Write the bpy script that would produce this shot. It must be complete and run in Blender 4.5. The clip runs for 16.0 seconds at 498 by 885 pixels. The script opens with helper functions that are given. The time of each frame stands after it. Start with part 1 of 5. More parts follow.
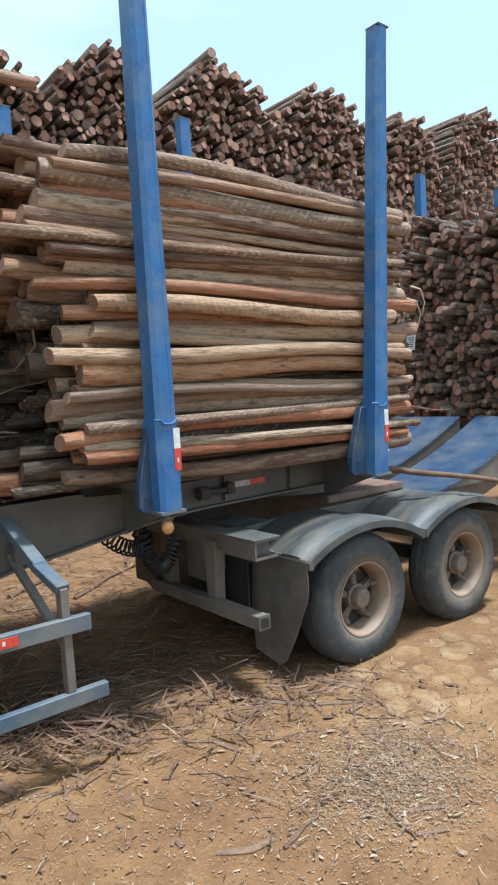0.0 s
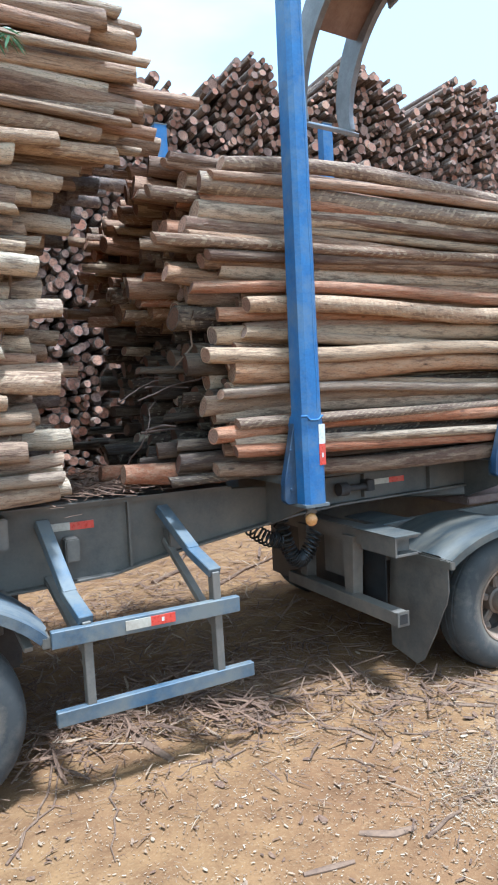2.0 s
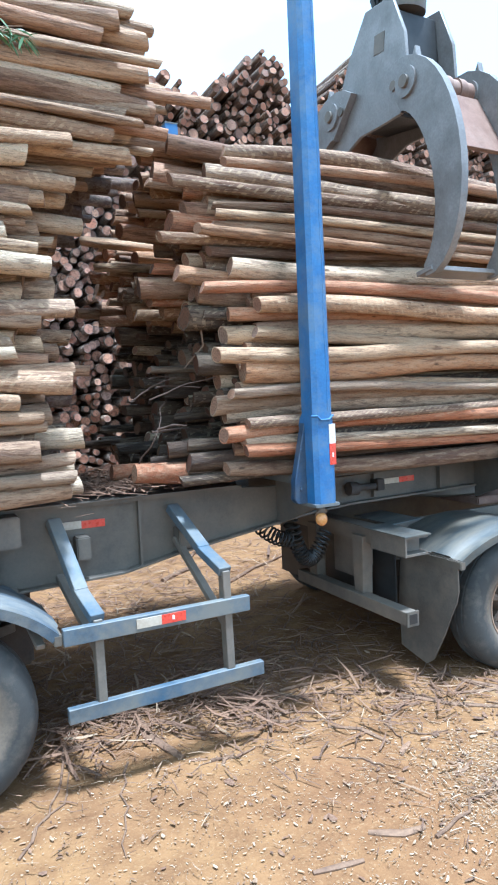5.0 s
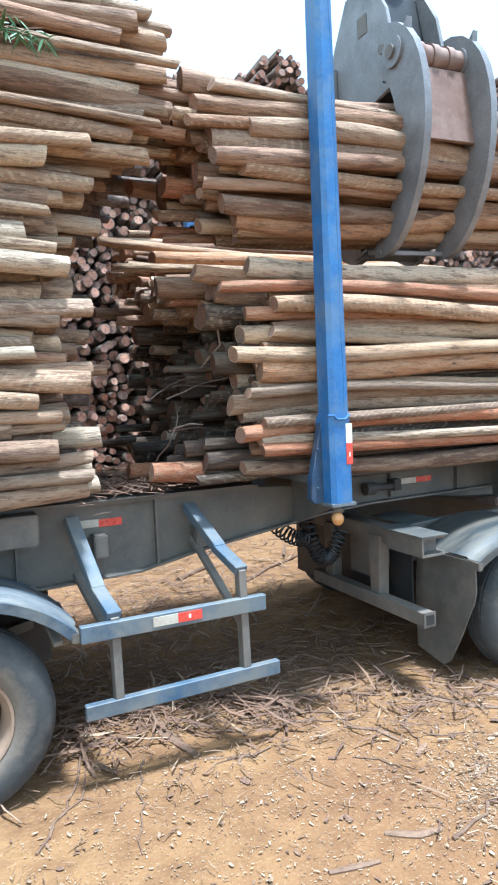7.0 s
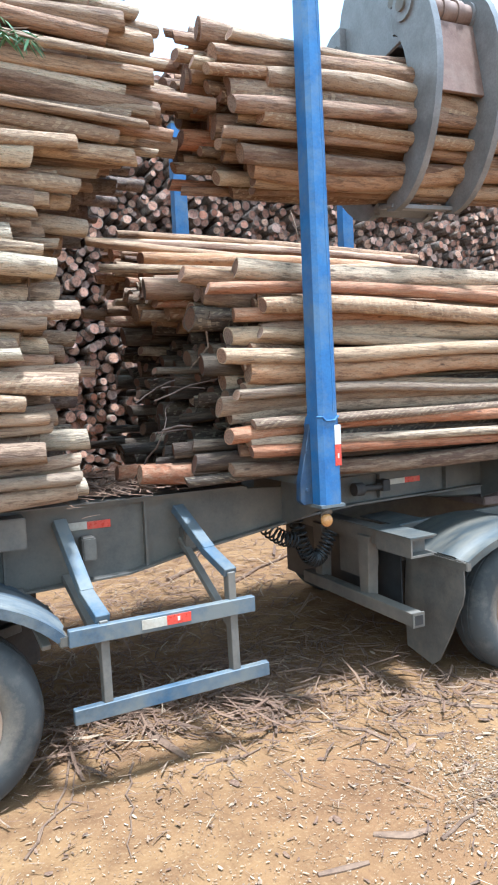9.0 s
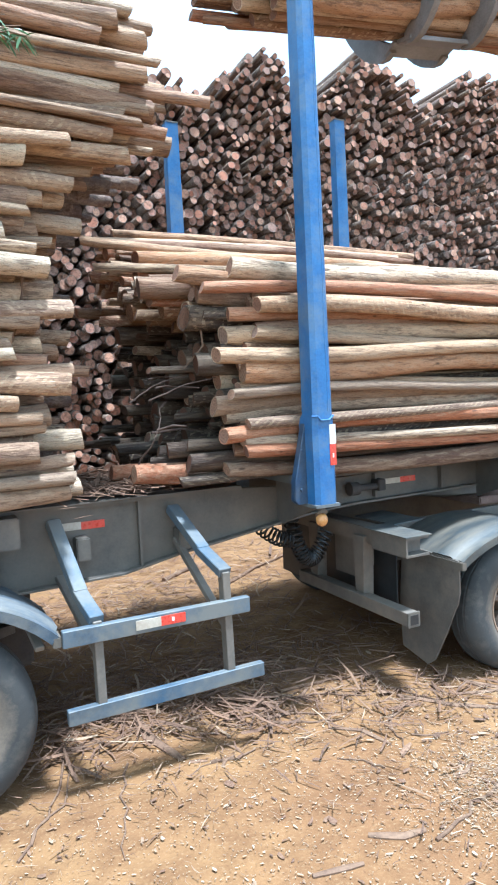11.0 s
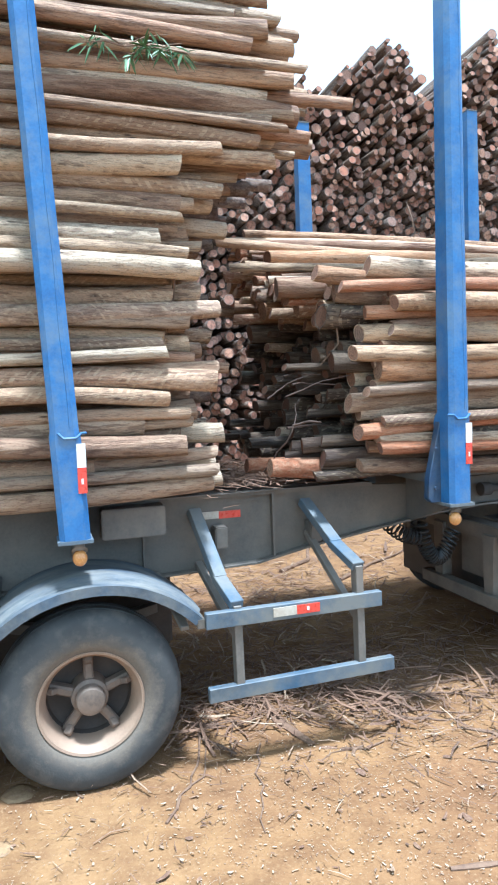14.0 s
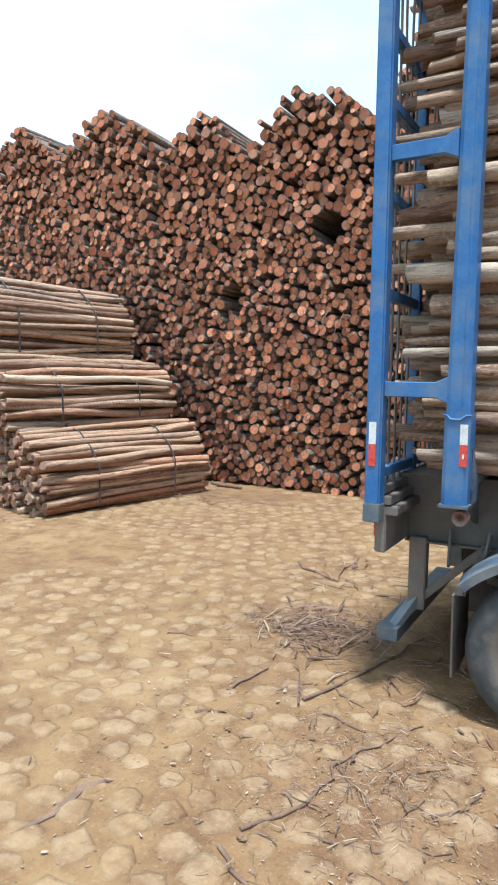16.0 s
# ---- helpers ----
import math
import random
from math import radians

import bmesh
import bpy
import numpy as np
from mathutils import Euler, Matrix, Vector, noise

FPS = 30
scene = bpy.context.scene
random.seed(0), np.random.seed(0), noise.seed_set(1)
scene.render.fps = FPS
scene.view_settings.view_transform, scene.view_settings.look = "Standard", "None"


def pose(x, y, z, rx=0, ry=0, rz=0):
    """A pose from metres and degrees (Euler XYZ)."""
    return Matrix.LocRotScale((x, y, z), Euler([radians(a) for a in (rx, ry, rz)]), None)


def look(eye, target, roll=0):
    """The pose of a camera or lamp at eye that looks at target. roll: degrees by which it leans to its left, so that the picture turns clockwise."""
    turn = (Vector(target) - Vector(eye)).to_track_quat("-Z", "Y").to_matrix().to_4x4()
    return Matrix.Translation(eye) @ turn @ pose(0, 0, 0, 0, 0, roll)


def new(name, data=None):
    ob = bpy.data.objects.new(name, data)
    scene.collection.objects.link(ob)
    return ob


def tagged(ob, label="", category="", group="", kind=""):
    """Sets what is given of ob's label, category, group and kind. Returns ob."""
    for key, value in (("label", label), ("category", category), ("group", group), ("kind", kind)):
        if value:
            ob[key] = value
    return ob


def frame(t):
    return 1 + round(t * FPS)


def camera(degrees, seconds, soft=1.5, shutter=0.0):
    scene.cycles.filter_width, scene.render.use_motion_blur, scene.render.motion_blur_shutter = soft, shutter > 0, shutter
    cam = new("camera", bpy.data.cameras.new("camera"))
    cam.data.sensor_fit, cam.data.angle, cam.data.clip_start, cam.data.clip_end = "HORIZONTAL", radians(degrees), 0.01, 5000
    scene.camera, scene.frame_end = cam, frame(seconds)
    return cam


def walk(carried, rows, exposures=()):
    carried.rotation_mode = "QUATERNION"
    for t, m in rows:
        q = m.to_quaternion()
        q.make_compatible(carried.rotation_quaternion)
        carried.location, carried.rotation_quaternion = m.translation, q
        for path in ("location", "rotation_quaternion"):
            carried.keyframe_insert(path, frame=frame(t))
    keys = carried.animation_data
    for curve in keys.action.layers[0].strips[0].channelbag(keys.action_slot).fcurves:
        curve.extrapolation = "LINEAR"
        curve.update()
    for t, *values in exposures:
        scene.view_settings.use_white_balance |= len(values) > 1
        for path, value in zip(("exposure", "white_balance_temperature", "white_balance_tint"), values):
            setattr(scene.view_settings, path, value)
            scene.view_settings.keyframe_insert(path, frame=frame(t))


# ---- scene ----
cam = camera(41.4, 16.0, soft=2.0)
PATH = [
    (0, (0.231, 0.136, 2.191), (1.47, 1.698, 2.039), -3.1),
    (0.5, (0.195, 0.097, 2.192), (1.323, 1.742, 2.044), -3.3),
    (1, (0.17, 0.074, 2.18), (1.234, 1.762, 2.041), -3.3),
    (1.5, (0.085, 0.087, 2.185), (1.072, 1.821, 2.048), -2.8),
    (2, (0.028, 0.08, 2.164), (0.956, 1.848, 2.038), -2.7),
    (2.5, (0.02, 0.079, 2.167), (0.924, 1.858, 2.039), -2.6),
    (3, (0.018, 0.082, 2.168), (0.922, 1.861, 2.041), -2.6),
    (3.5, (0.037, 0.08, 2.171), (0.949, 1.855, 2.041), -2.6),
    (4, (0.031, 0.078, 2.173), (0.952, 1.849, 2.044), -2.6),
    (6.5, (0.0, 0.07, 2.182), (0.864, 1.869, 2.049), -2.5),
    (7, (0.005, 0.075, 2.174), (0.867, 1.875, 2.044), -2.5),
    (7.5, (-0.012, 0.084, 2.182), (0.862, 1.879, 2.051), -2.5),
    (8, (0.014, 0.08, 2.186), (0.886, 1.875, 2.048), -2.6),
    (8.5, (0.005, 0.073, 2.195), (0.867, 1.873, 2.056), -2.5),
    (9, (0.019, 0.074, 2.194), (0.906, 1.861, 2.058), -2.6),
    (11.5, (0.052, 0.086, 2.19), (0.953, 1.867, 2.052), -2.7),
    (12, (0.079, 0.097, 2.18), (1.013, 1.859, 2.041), -2.8),
    (12.5, (0.09, 0.071, 2.207), (1.052, 1.818, 2.058), -2.8),
    (13, (0.024, 0.068, 2.195), (0.904, 1.858, 2.055), -2.6),
    (13.5, (-0.043, 0.068, 2.213), (0.733, 1.906, 2.068), -2.4),
    (14, (-0.209, 0.053, 2.216), (0.402, 1.953, 2.074), -2.0),
    (14.1, (-0.261, 0.037, 2.214), (0.31, 1.949, 2.077), -2.0),
    (14.5, (-0.455, -0.055, 2.189), (-0.145, 1.917, 2.065), -1.1),
    (14.6, (-0.456, -0.107, 2.21), (-0.25, 1.879, 2.082), -1.3),
    (15, (-0.592, -0.153, 2.308), (-0.771, 1.83, 2.118), -0.4),
    (15.5, (-0.805, -0.356, 2.283), (-1.399, 1.545, 2.096), 0.2),
    (16, (-0.951, -0.598, 2.27), (-1.932, 1.134, 2.074), 0.7),
]
walk(cam, [(t, look(eye, target, roll)) for t, eye, target, roll in PATH],
     exposures=[(t, stops + 0.36, kelvin - 430, tint - 2) for t, stops, kelvin, tint in (
         (0, 0.24, 5800, 7), (1, 0.50, 5600, 6), (2, 0.72, 5250, 5), (3.5, 0.95, 5200, 5), (8, 1.0, 5400, 5), (13, 1.05, 5400, 5), (14.5, 1.0, 5350, 6), (15, 1.12, 5450, 8), (15.3, 1.02, 5450, 7), (15.6, 0.80, 5500, 7), (16, 0.36, 5600, 7))])

# ---- light ----
SUN_FROM = Vector((0.08, -0.17, 1.0)).normalized()
sun_data = bpy.data.lights.new("sun", "SUN")
sun_data.energy, sun_data.angle, sun_data.color = 4.8, radians(6.0), (1.0, 0.95, 0.88)
sun = new("sun", sun_data)
sun.matrix_world = look(SUN_FROM * 40, (0, 0, 0))

world = bpy.data.worlds.new("sky")
scene.world = world
world.use_nodes = True
wn, wl = world.node_tree.nodes, world.node_tree.links
sky = wn.new("ShaderNodeTexSky")
sky.sky_type, sky.sun_disc = "NISHITA", False
sky.sun_elevation = math.asin(SUN_FROM.z)
sky.sun_rotation = math.atan2(SUN_FROM.x, SUN_FROM.y)
sky.air_density, sky.dust_density = 1.0, 2.5
wtc = wn.new("ShaderNodeTexCoord")
cloud = wn.new("ShaderNodeTexNoise")
cloud.inputs["Scale"].default_value, cloud.inputs["Detail"].default_value = 2.6, 6.0
cloud_map = wn.new("ShaderNodeMapping")
cloud_map.inputs["Scale"].default_value = (1, 1, 3.0)
cloud_map.inputs["Location"].default_value = (0.35, 0.1, 0.2)
cloud_ramp = wn.new("ShaderNodeValToRGB")
cloud_ramp.color_ramp.elements[0].color = (0.52, 0.52, 0.52, 1)
cloud_ramp.color_ramp.elements[0].position, cloud_ramp.color_ramp.elements[1].position = 0.34, 0.66
haze = wn.new("ShaderNodeMix")
haze.data_type = "RGBA"
haze.inputs["B"].default_value = (5.1, 5.9, 6.0, 1)
wl.new(wtc.outputs["Generated"], cloud_map.inputs["Vector"])
wl.new(cloud_map.outputs["Vector"], cloud.inputs["Vector"])
# the haze thickens towards -x, where the sky is white
sep = wn.new("ShaderNodeSeparateXYZ")
wl.new(wtc.outputs["Generated"], sep.inputs[0])
thick = wn.new("ShaderNodeMath")
thick.operation = "MULTIPLY_ADD"
thick.inputs[1].default_value = -0.50
wl.new(sep.outputs[0], thick.inputs[0])
wl.new(cloud.outputs["Fac"], thick.inputs[2])
wl.new(thick.outputs[0], cloud_ramp.inputs["Fac"])
wl.new(cloud_ramp.outputs["Color"], haze.inputs["Factor"])
wl.new(sky.outputs["Color"], haze.inputs["A"])
wl.new(haze.outputs["Result"], wn["Background"].inputs["Color"])
wn["Background"].inputs["Strength"].default_value = 0.15


# ---- materials ----
def nodes_of(name):
    m = bpy.data.materials.new(name)
    m.use_nodes = True
    return m, m.node_tree.nodes, m.node_tree.links, m.node_tree.nodes["Principled BSDF"]


def noise_node(n, l, vec, scale, detail=5.0, rough=0.6):
    t = n.new("ShaderNodeTexNoise")
    t.inputs["Scale"].default_value, t.inputs["Detail"].default_value, t.inputs["Roughness"].default_value = scale, detail, rough
    if vec is not None:
        l.new(vec, t.inputs["Vector"])
    return t.outputs["Fac"]


def ramp_node(n, l, fac, stops):
    r = n.new("ShaderNodeValToRGB")
    e = r.color_ramp.elements
    while len(e) < len(stops):
        e.new(0.5)
    for k, (p, c) in zip(e, stops):
        k.position, k.color = p, (*c, 1)
    l.new(fac, r.inputs["Fac"])
    return r.outputs["Color"]


def mix_node(n, l, fac, a, b, mode="MIX"):
    m = n.new("ShaderNodeMix")
    m.data_type, m.blend_type = "RGBA", mode
    for sock, v in ((m.inputs["Factor"], fac), (m.inputs["A"], a), (m.inputs["B"], b)):
        if isinstance(v, bpy.types.NodeSocket):
            l.new(v, sock)
        elif isinstance(v, (int, float)):
            sock.default_value = v
        else:
            sock.default_value = (*v, 1)
    return m.outputs["Result"]


def math_node(n, l, op, a, b=0.0):
    m = n.new("ShaderNodeMath")
    m.operation = op
    for sock, v in zip(m.inputs, (a, b)):
        if isinstance(v, bpy.types.NodeSocket):
            l.new(v, sock)
        else:
            sock.default_value = v
    return m.outputs[0]


def bump_node(n, l, bsdf, height, strength, distance=0.01):
    b = n.new("ShaderNodeBump")
    b.inputs["Strength"].default_value, b.inputs["Distance"].default_value = strength, distance
    l.new(height, b.inputs["Height"])
    l.new(b.outputs["Normal"], bsdf.inputs["Normal"])


def surface(name, dark, light, rough=0.7, metal=0.0, scale=6.0, dust=None, dust_at=0.55, bump=0.15, fine=60.0, stretch=None):
    """Painted or worn surface: broad stains, fine grain and, where given, dust."""
    m, n, l, b = nodes_of(name)
    tc = n.new("ShaderNodeTexCoord").outputs["Object"]
    if stretch:
        sm = n.new("ShaderNodeMapping")
        sm.inputs["Scale"].default_value = stretch
        l.new(tc, sm.inputs["Vector"])
        tc = sm.outputs["Vector"]
    broad, grain = noise_node(n, l, tc, scale), noise_node(n, l, tc, fine, 4)
    col = ramp_node(n, l, broad, [(0.3, dark), (0.7, light)])
    col = mix_node(n, l, 0.25, col, ramp_node(n, l, grain, [(0.35, tuple(0.5 * c for c in dark)), (0.65, light)]))
    if dust:
        d = noise_node(n, l, tc, scale * 0.6, 7, 0.7)
        col = mix_node(n, l, ramp_node(n, l, d, [(dust_at - 0.12, (0, 0, 0)), (dust_at + 0.16, (0.85, 0.85, 0.85))]), col, dust)
    l.new(col, b.inputs["Base Color"])
    l.new(math_node(n, l, "ADD", math_node(n, l, "MULTIPLY", grain, 0.3), rough - 0.15), b.inputs["Roughness"])
    b.inputs["Metallic"].default_value = metal
    bump_node(n, l, b, math_node(n, l, "ADD", math_node(n, l, "MULTIPLY", broad, 0.5), math_node(n, l, "MULTIPLY", grain, 0.3)), bump)
    return m


def bark_surface(name, island=False, tones=None, gain=1.0):
    """Peeled eucalyptus stems: torn bark in patches, fibres, knots and slanting chip marks; one tone a stem."""
    m, n, l, b = nodes_of(name)
    tc = n.new("ShaderNodeTexCoord").outputs["Object"]
    mp = n.new("ShaderNodeMapping")
    if island:
        rnd = n.new("ShaderNodeNewGeometry").outputs["Random Per Island"]
    else:
        rnd = n.new("ShaderNodeObjectInfo").outputs["Random"]
        mp.inputs["Scale"].default_value = (3.2, 0.07, 0.07)
    l.new(tc, mp.inputs["Vector"])
    comb = n.new("ShaderNodeCombineXYZ")
    l.new(math_node(n, l, "MULTIPLY", rnd, 91.0), comb.inputs[0])
    l.new(math_node(n, l, "MULTIPLY", rnd, 37.0), comb.inputs[2])
    add = n.new("ShaderNodeVectorMath")
    l.new(mp.outputs["Vector"], add.inputs[0])
    l.new(comb.outputs[0], add.inputs[1])
    vec = add.outputs[0]
    def scaled(sx, sr):
        q = n.new("ShaderNodeMapping")
        q.inputs["Scale"].default_value = (sx, sr, sr)
        l.new(vec, q.inputs["Vector"])
        return q.outputs["Vector"]
    def own(k):
        return math_node(n, l, "FRACT", math_node(n, l, "MULTIPLY", rnd, k))
    def grey(v):
        return (v, v, v)
    long = 1.0 if not island else 4.0
    broad = noise_node(n, l, scaled(1.6 * long, 9.0), 1.0, 4, 0.6)
    blot = noise_node(n, l, scaled(5.0 * long, 24.0), 1.0, 6, 0.68)
    fibre = noise_node(n, l, scaled(11.0 * long, 95.0), 1.0, 5, 0.7)
    grain = noise_node(n, l, scaled(70.0, 150.0), 1.0, 3, 0.7)
    tone = ramp_node(n, l, own(7.31), tones)
    pale = mix_node(n, l, 0.48, tone, (0.50, 0.37, 0.24))
    dark = mix_node(n, l, 0.78, tone, (0.07, 0.036, 0.022))
    col = mix_node(n, l, ramp_node(n, l, broad, [(0.44, grey(0)), (0.60, grey(0.55))]), tone, pale)
    shift = math_node(n, l, "ADD", blot, math_node(n, l, "MULTIPLY", math_node(n, l, "SUBTRACT", own(3.17), 0.5), 0.10))
    col = mix_node(n, l, ramp_node(n, l, shift, [(0.55, grey(0)), (0.61, grey(0.72))]), col, pale)
    col = mix_node(n, l, ramp_node(n, l, shift, [(0.37, grey(0.75)), (0.46, grey(0))]), col, dark)
    col = mix_node(n, l, ramp_node(n, l, fibre, [(0.52, grey(0)), (0.66, grey(0.6))]), col, dark)
    col = mix_node(n, l, ramp_node(n, l, fibre, [(0.30, grey(0.7)), (0.42, grey(0))]), col, pale)
    col = mix_node(n, l, ramp_node(n, l, grain, [(0.55, grey(0)), (0.68, grey(0.55))]), col, (0.05, 0.03, 0.02))
    height = math_node(n, l, "ADD", math_node(n, l, "MULTIPLY", blot, 1.3), math_node(n, l, "ADD", fibre, math_node(n, l, "MULTIPLY", grain, 0.4)))
    if not island:
        v = n.new("ShaderNodeTexVoronoi")
        v.inputs["Scale"].default_value = 1.0
        l.new(scaled(3.2, 9.0), v.inputs["Vector"])
        knot = ramp_node(n, l, v.outputs["Distance"], [(0.05, grey(0.75)), (0.11, grey(0))])
        col = mix_node(n, l, knot, col, (0.035, 0.02, 0.014))
        w = n.new("ShaderNodeTexWave")
        w.wave_type, w.bands_direction, w.wave_profile = "BANDS", "X", "SIN"
        w.inputs["Scale"].default_value, w.inputs["Distortion"].default_value, w.inputs["Detail"].default_value, w.inputs["Detail Scale"].default_value = 5.2, 5.0, 2.0, 2.2
        slant = n.new("ShaderNodeVectorMath")
        slant.operation = "DOT_PRODUCT"
        slant.inputs[1].default_value = (1.0, 0.35, 0.75)
        l.new(vec, slant.inputs[0])
        line = n.new("ShaderNodeCombineXYZ")
        l.new(slant.outputs["Value"], line.inputs[0])
        l.new(line.outputs[0], w.inputs["Vector"])
        some = math_node(n, l, "GREATER_THAN", own(13.7), 0.66)
        ticks = math_node(n, l, "MULTIPLY", math_node(n, l, "GREATER_THAN", w.outputs["Fac"], 0.66), math_node(n, l, "GREATER_THAN", noise_node(n, l, scaled(9.0, 42.0), 1.0, 4), 0.53))
        ticks = math_node(n, l, "MULTIPLY", ticks, some)
        col = mix_node(n, l, math_node(n, l, "MULTIPLY", ticks, 0.45), col, (0.58, 0.44, 0.28))
        height = math_node(n, l, "SUBTRACT", height, math_node(n, l, "MULTIPLY", ticks, 0.25))
    if gain != 1.0:
        col = mix_node(n, l, 1.0, col, (gain, gain, gain), "MULTIPLY")
    l.new(col, b.inputs["Base Color"])
    b.inputs["Roughness"].default_value = 0.72
    b.inputs["Specular IOR Level"].default_value = 0.3
    bump_node(n, l, b, height, 1.0, 0.016)
    return m


def cut_surface(name, island=False, tones=None):
    """Sawn log ends: dull wood in many tones, radial checks and dirt."""
    m, n, l, b = nodes_of(name)
    tc = n.new("ShaderNodeTexCoord").outputs["Object"]
    rnd = n.new("ShaderNodeNewGeometry").outputs["Random Per Island"] if island else n.new("ShaderNodeObjectInfo").outputs["Random"]
    tone = ramp_node(n, l, math_node(n, l, "FRACT", math_node(n, l, "MULTIPLY", rnd, 5.77)), tones)
    fine = noise_node(n, l, tc, 22.0 if island else 4.0, 5, 0.65)
    col = mix_node(n, l, ramp_node(n, l, fine, [(0.45, (0, 0, 0)), (0.68, (0.8, 0.8, 0.8))]), tone, (0.07, 0.042, 0.03))
    l.new(col, b.inputs["Base Color"])
    b.inputs["Roughness"].default_value = 0.9
    b.inputs["Specular IOR Level"].default_value = 0.2
    bump_node(n, l, b, fine, 0.4, 0.01)
    return m


LOAD_TONES = [(0.0, (0.36, 0.205, 0.11)), (0.13, (0.19, 0.098, 0.056)), (0.26, (0.46, 0.315, 0.19)), (0.39, (0.36, 0.135, 0.06)), (0.52, (0.25, 0.18, 0.128)), (0.65, (0.42, 0.215, 0.10)), (0.78, (0.13, 0.074, 0.048)), (0.9, (0.30, 0.145, 0.078)), (1.0, (0.58, 0.45, 0.31))]
STACK_TONES = [(0.0, (0.15, 0.09, 0.065)), (0.5, (0.20, 0.13, 0.095)), (1.0, (0.13, 0.10, 0.08))]
CUT_TONES = [(0.0, (0.33, 0.19, 0.125)), (0.25, (0.21, 0.115, 0.08)), (0.5, (0.38, 0.24, 0.155)), (0.7, (0.27, 0.125, 0.075)), (0.85, (0.19, 0.13, 0.10)), (1.0, (0.30, 0.20, 0.145))]
M_BARK = bark_surface("log_bark", tones=LOAD_TONES, gain=1.18)
REAR_TONES = [(0.0, (0.40, 0.265, 0.16)), (0.15, (0.25, 0.15, 0.095)), (0.3, (0.52, 0.385, 0.25)), (0.45, (0.36, 0.195, 0.115)), (0.6, (0.34, 0.26, 0.185)), (0.75, (0.45, 0.29, 0.175)), (0.88, (0.20, 0.118, 0.075)), (1.0, (0.62, 0.50, 0.355))]
M_RBARK = bark_surface("pale_log_bark", tones=REAR_TONES, gain=1.2)
M_CUT = cut_surface("log_cut", tones=CUT_TONES)
M_SBARK = bark_surface("stack_bark", tones=STACK_TONES, gain=1.0)
STACK_CUT = [(p, (1.85 * c[0], 1.22 * c[1], 0.86 * c[2])) for p, c in CUT_TONES]
M_SCUT = cut_surface("stack_cut", tones=STACK_CUT)
GREY_CUT = [(p, (1.3 * c[0], 1.18 * c[1], 1.18 * c[2])) for p, c in CUT_TONES]
GREY_BARK = [(0.0, (0.15, 0.095, 0.075)), (0.5, (0.19, 0.13, 0.105)), (1.0, (0.14, 0.105, 0.09))]
M_OCUT, M_OBARK = cut_surface("grey_brown_cut", tones=GREY_CUT), bark_surface("grey_brown_bark", tones=GREY_BARK, gain=1.05)
M_OCUT_J, M_OBARK_J = cut_surface("grey_brown_cut_joined", island=True, tones=GREY_CUT), bark_surface("grey_brown_bark_joined", island=True, tones=GREY_BARK, gain=1.05)
# dark wet stems of the gap, with its shade added to their tones
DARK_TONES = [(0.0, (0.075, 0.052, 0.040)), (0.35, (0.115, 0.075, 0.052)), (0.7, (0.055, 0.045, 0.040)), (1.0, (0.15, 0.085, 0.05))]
M_DBARK, M_DCUT = bark_surface("wet_shaded_bark", tones=DARK_TONES, gain=0.75), cut_surface("wet_shaded_cut", tones=[(p, (0.5 * c[0], 0.45 * c[1], 0.42 * c[2])) for p, c in CUT_TONES])
M_SBARK_J = bark_surface("stack_bark_joined", island=True, tones=STACK_TONES, gain=1.0)
M_SCUT_J = cut_surface("stack_cut_joined", island=True, tones=STACK_CUT)
M_BLUE = surface("blue_paint", (0.024, 0.095, 0.255), (0.046, 0.155, 0.36), 0.45, 0.0, 7.0, (0.13, 0.18, 0.235), 0.56, 0.12)
M_WORN = surface("worn_blue_paint", (0.030, 0.052, 0.078), (0.048, 0.10, 0.165), 0.55, 0.0, 5.0, (0.165, 0.158, 0.135), 0.45, 0.14)
M_FENDER = surface("weathered_mudguard", (0.032, 0.036, 0.038), (0.055, 0.085, 0.125), 0.65, 0.0, 3.2, (0.20, 0.192, 0.168), 0.50, 0.25, 40.0, (1.0, 3.6, 1.0))
M_GUARD = surface("dirty_mudguard_steel", (0.030, 0.034, 0.034), (0.062, 0.075, 0.082), 0.5, 0.0, 3.2, (0.15, 0.13, 0.10), 0.50, 0.25, 40.0, (1.0, 3.6, 1.0))
M_RAMP = surface("scuffed_dark_blue", (0.014, 0.032, 0.07), (0.025, 0.06, 0.125), 0.45, 0.0, 5.0, (0.10, 0.11, 0.115), 0.55, 0.12)
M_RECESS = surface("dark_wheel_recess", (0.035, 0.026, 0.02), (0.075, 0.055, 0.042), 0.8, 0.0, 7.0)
M_GREY = surface("dusty_grey_steel", (0.078, 0.069, 0.058), (0.128, 0.112, 0.094), 0.6, 0.0, 3.0, (0.21, 0.17, 0.13), 0.52, 0.12)
M_BEAM = surface("dusty_chassis_paint", (0.062, 0.056, 0.048), (0.108, 0.096, 0.080), 0.6, 0.0, 2.5, (0.165, 0.132, 0.098), 0.54, 0.12)
M_STEEL = surface("grapple_paint", (0.17, 0.162, 0.158), (0.27, 0.258, 0.252), 0.45, 0.15, 3.0, (0.085, 0.075, 0.068), 0.56, 0.14)
M_RUST = surface("rusty_steel", (0.16, 0.09, 0.065), (0.27, 0.17, 0.13), 0.6, 0.3, 6.0, (0.30, 0.22, 0.17), 0.6, 0.2)
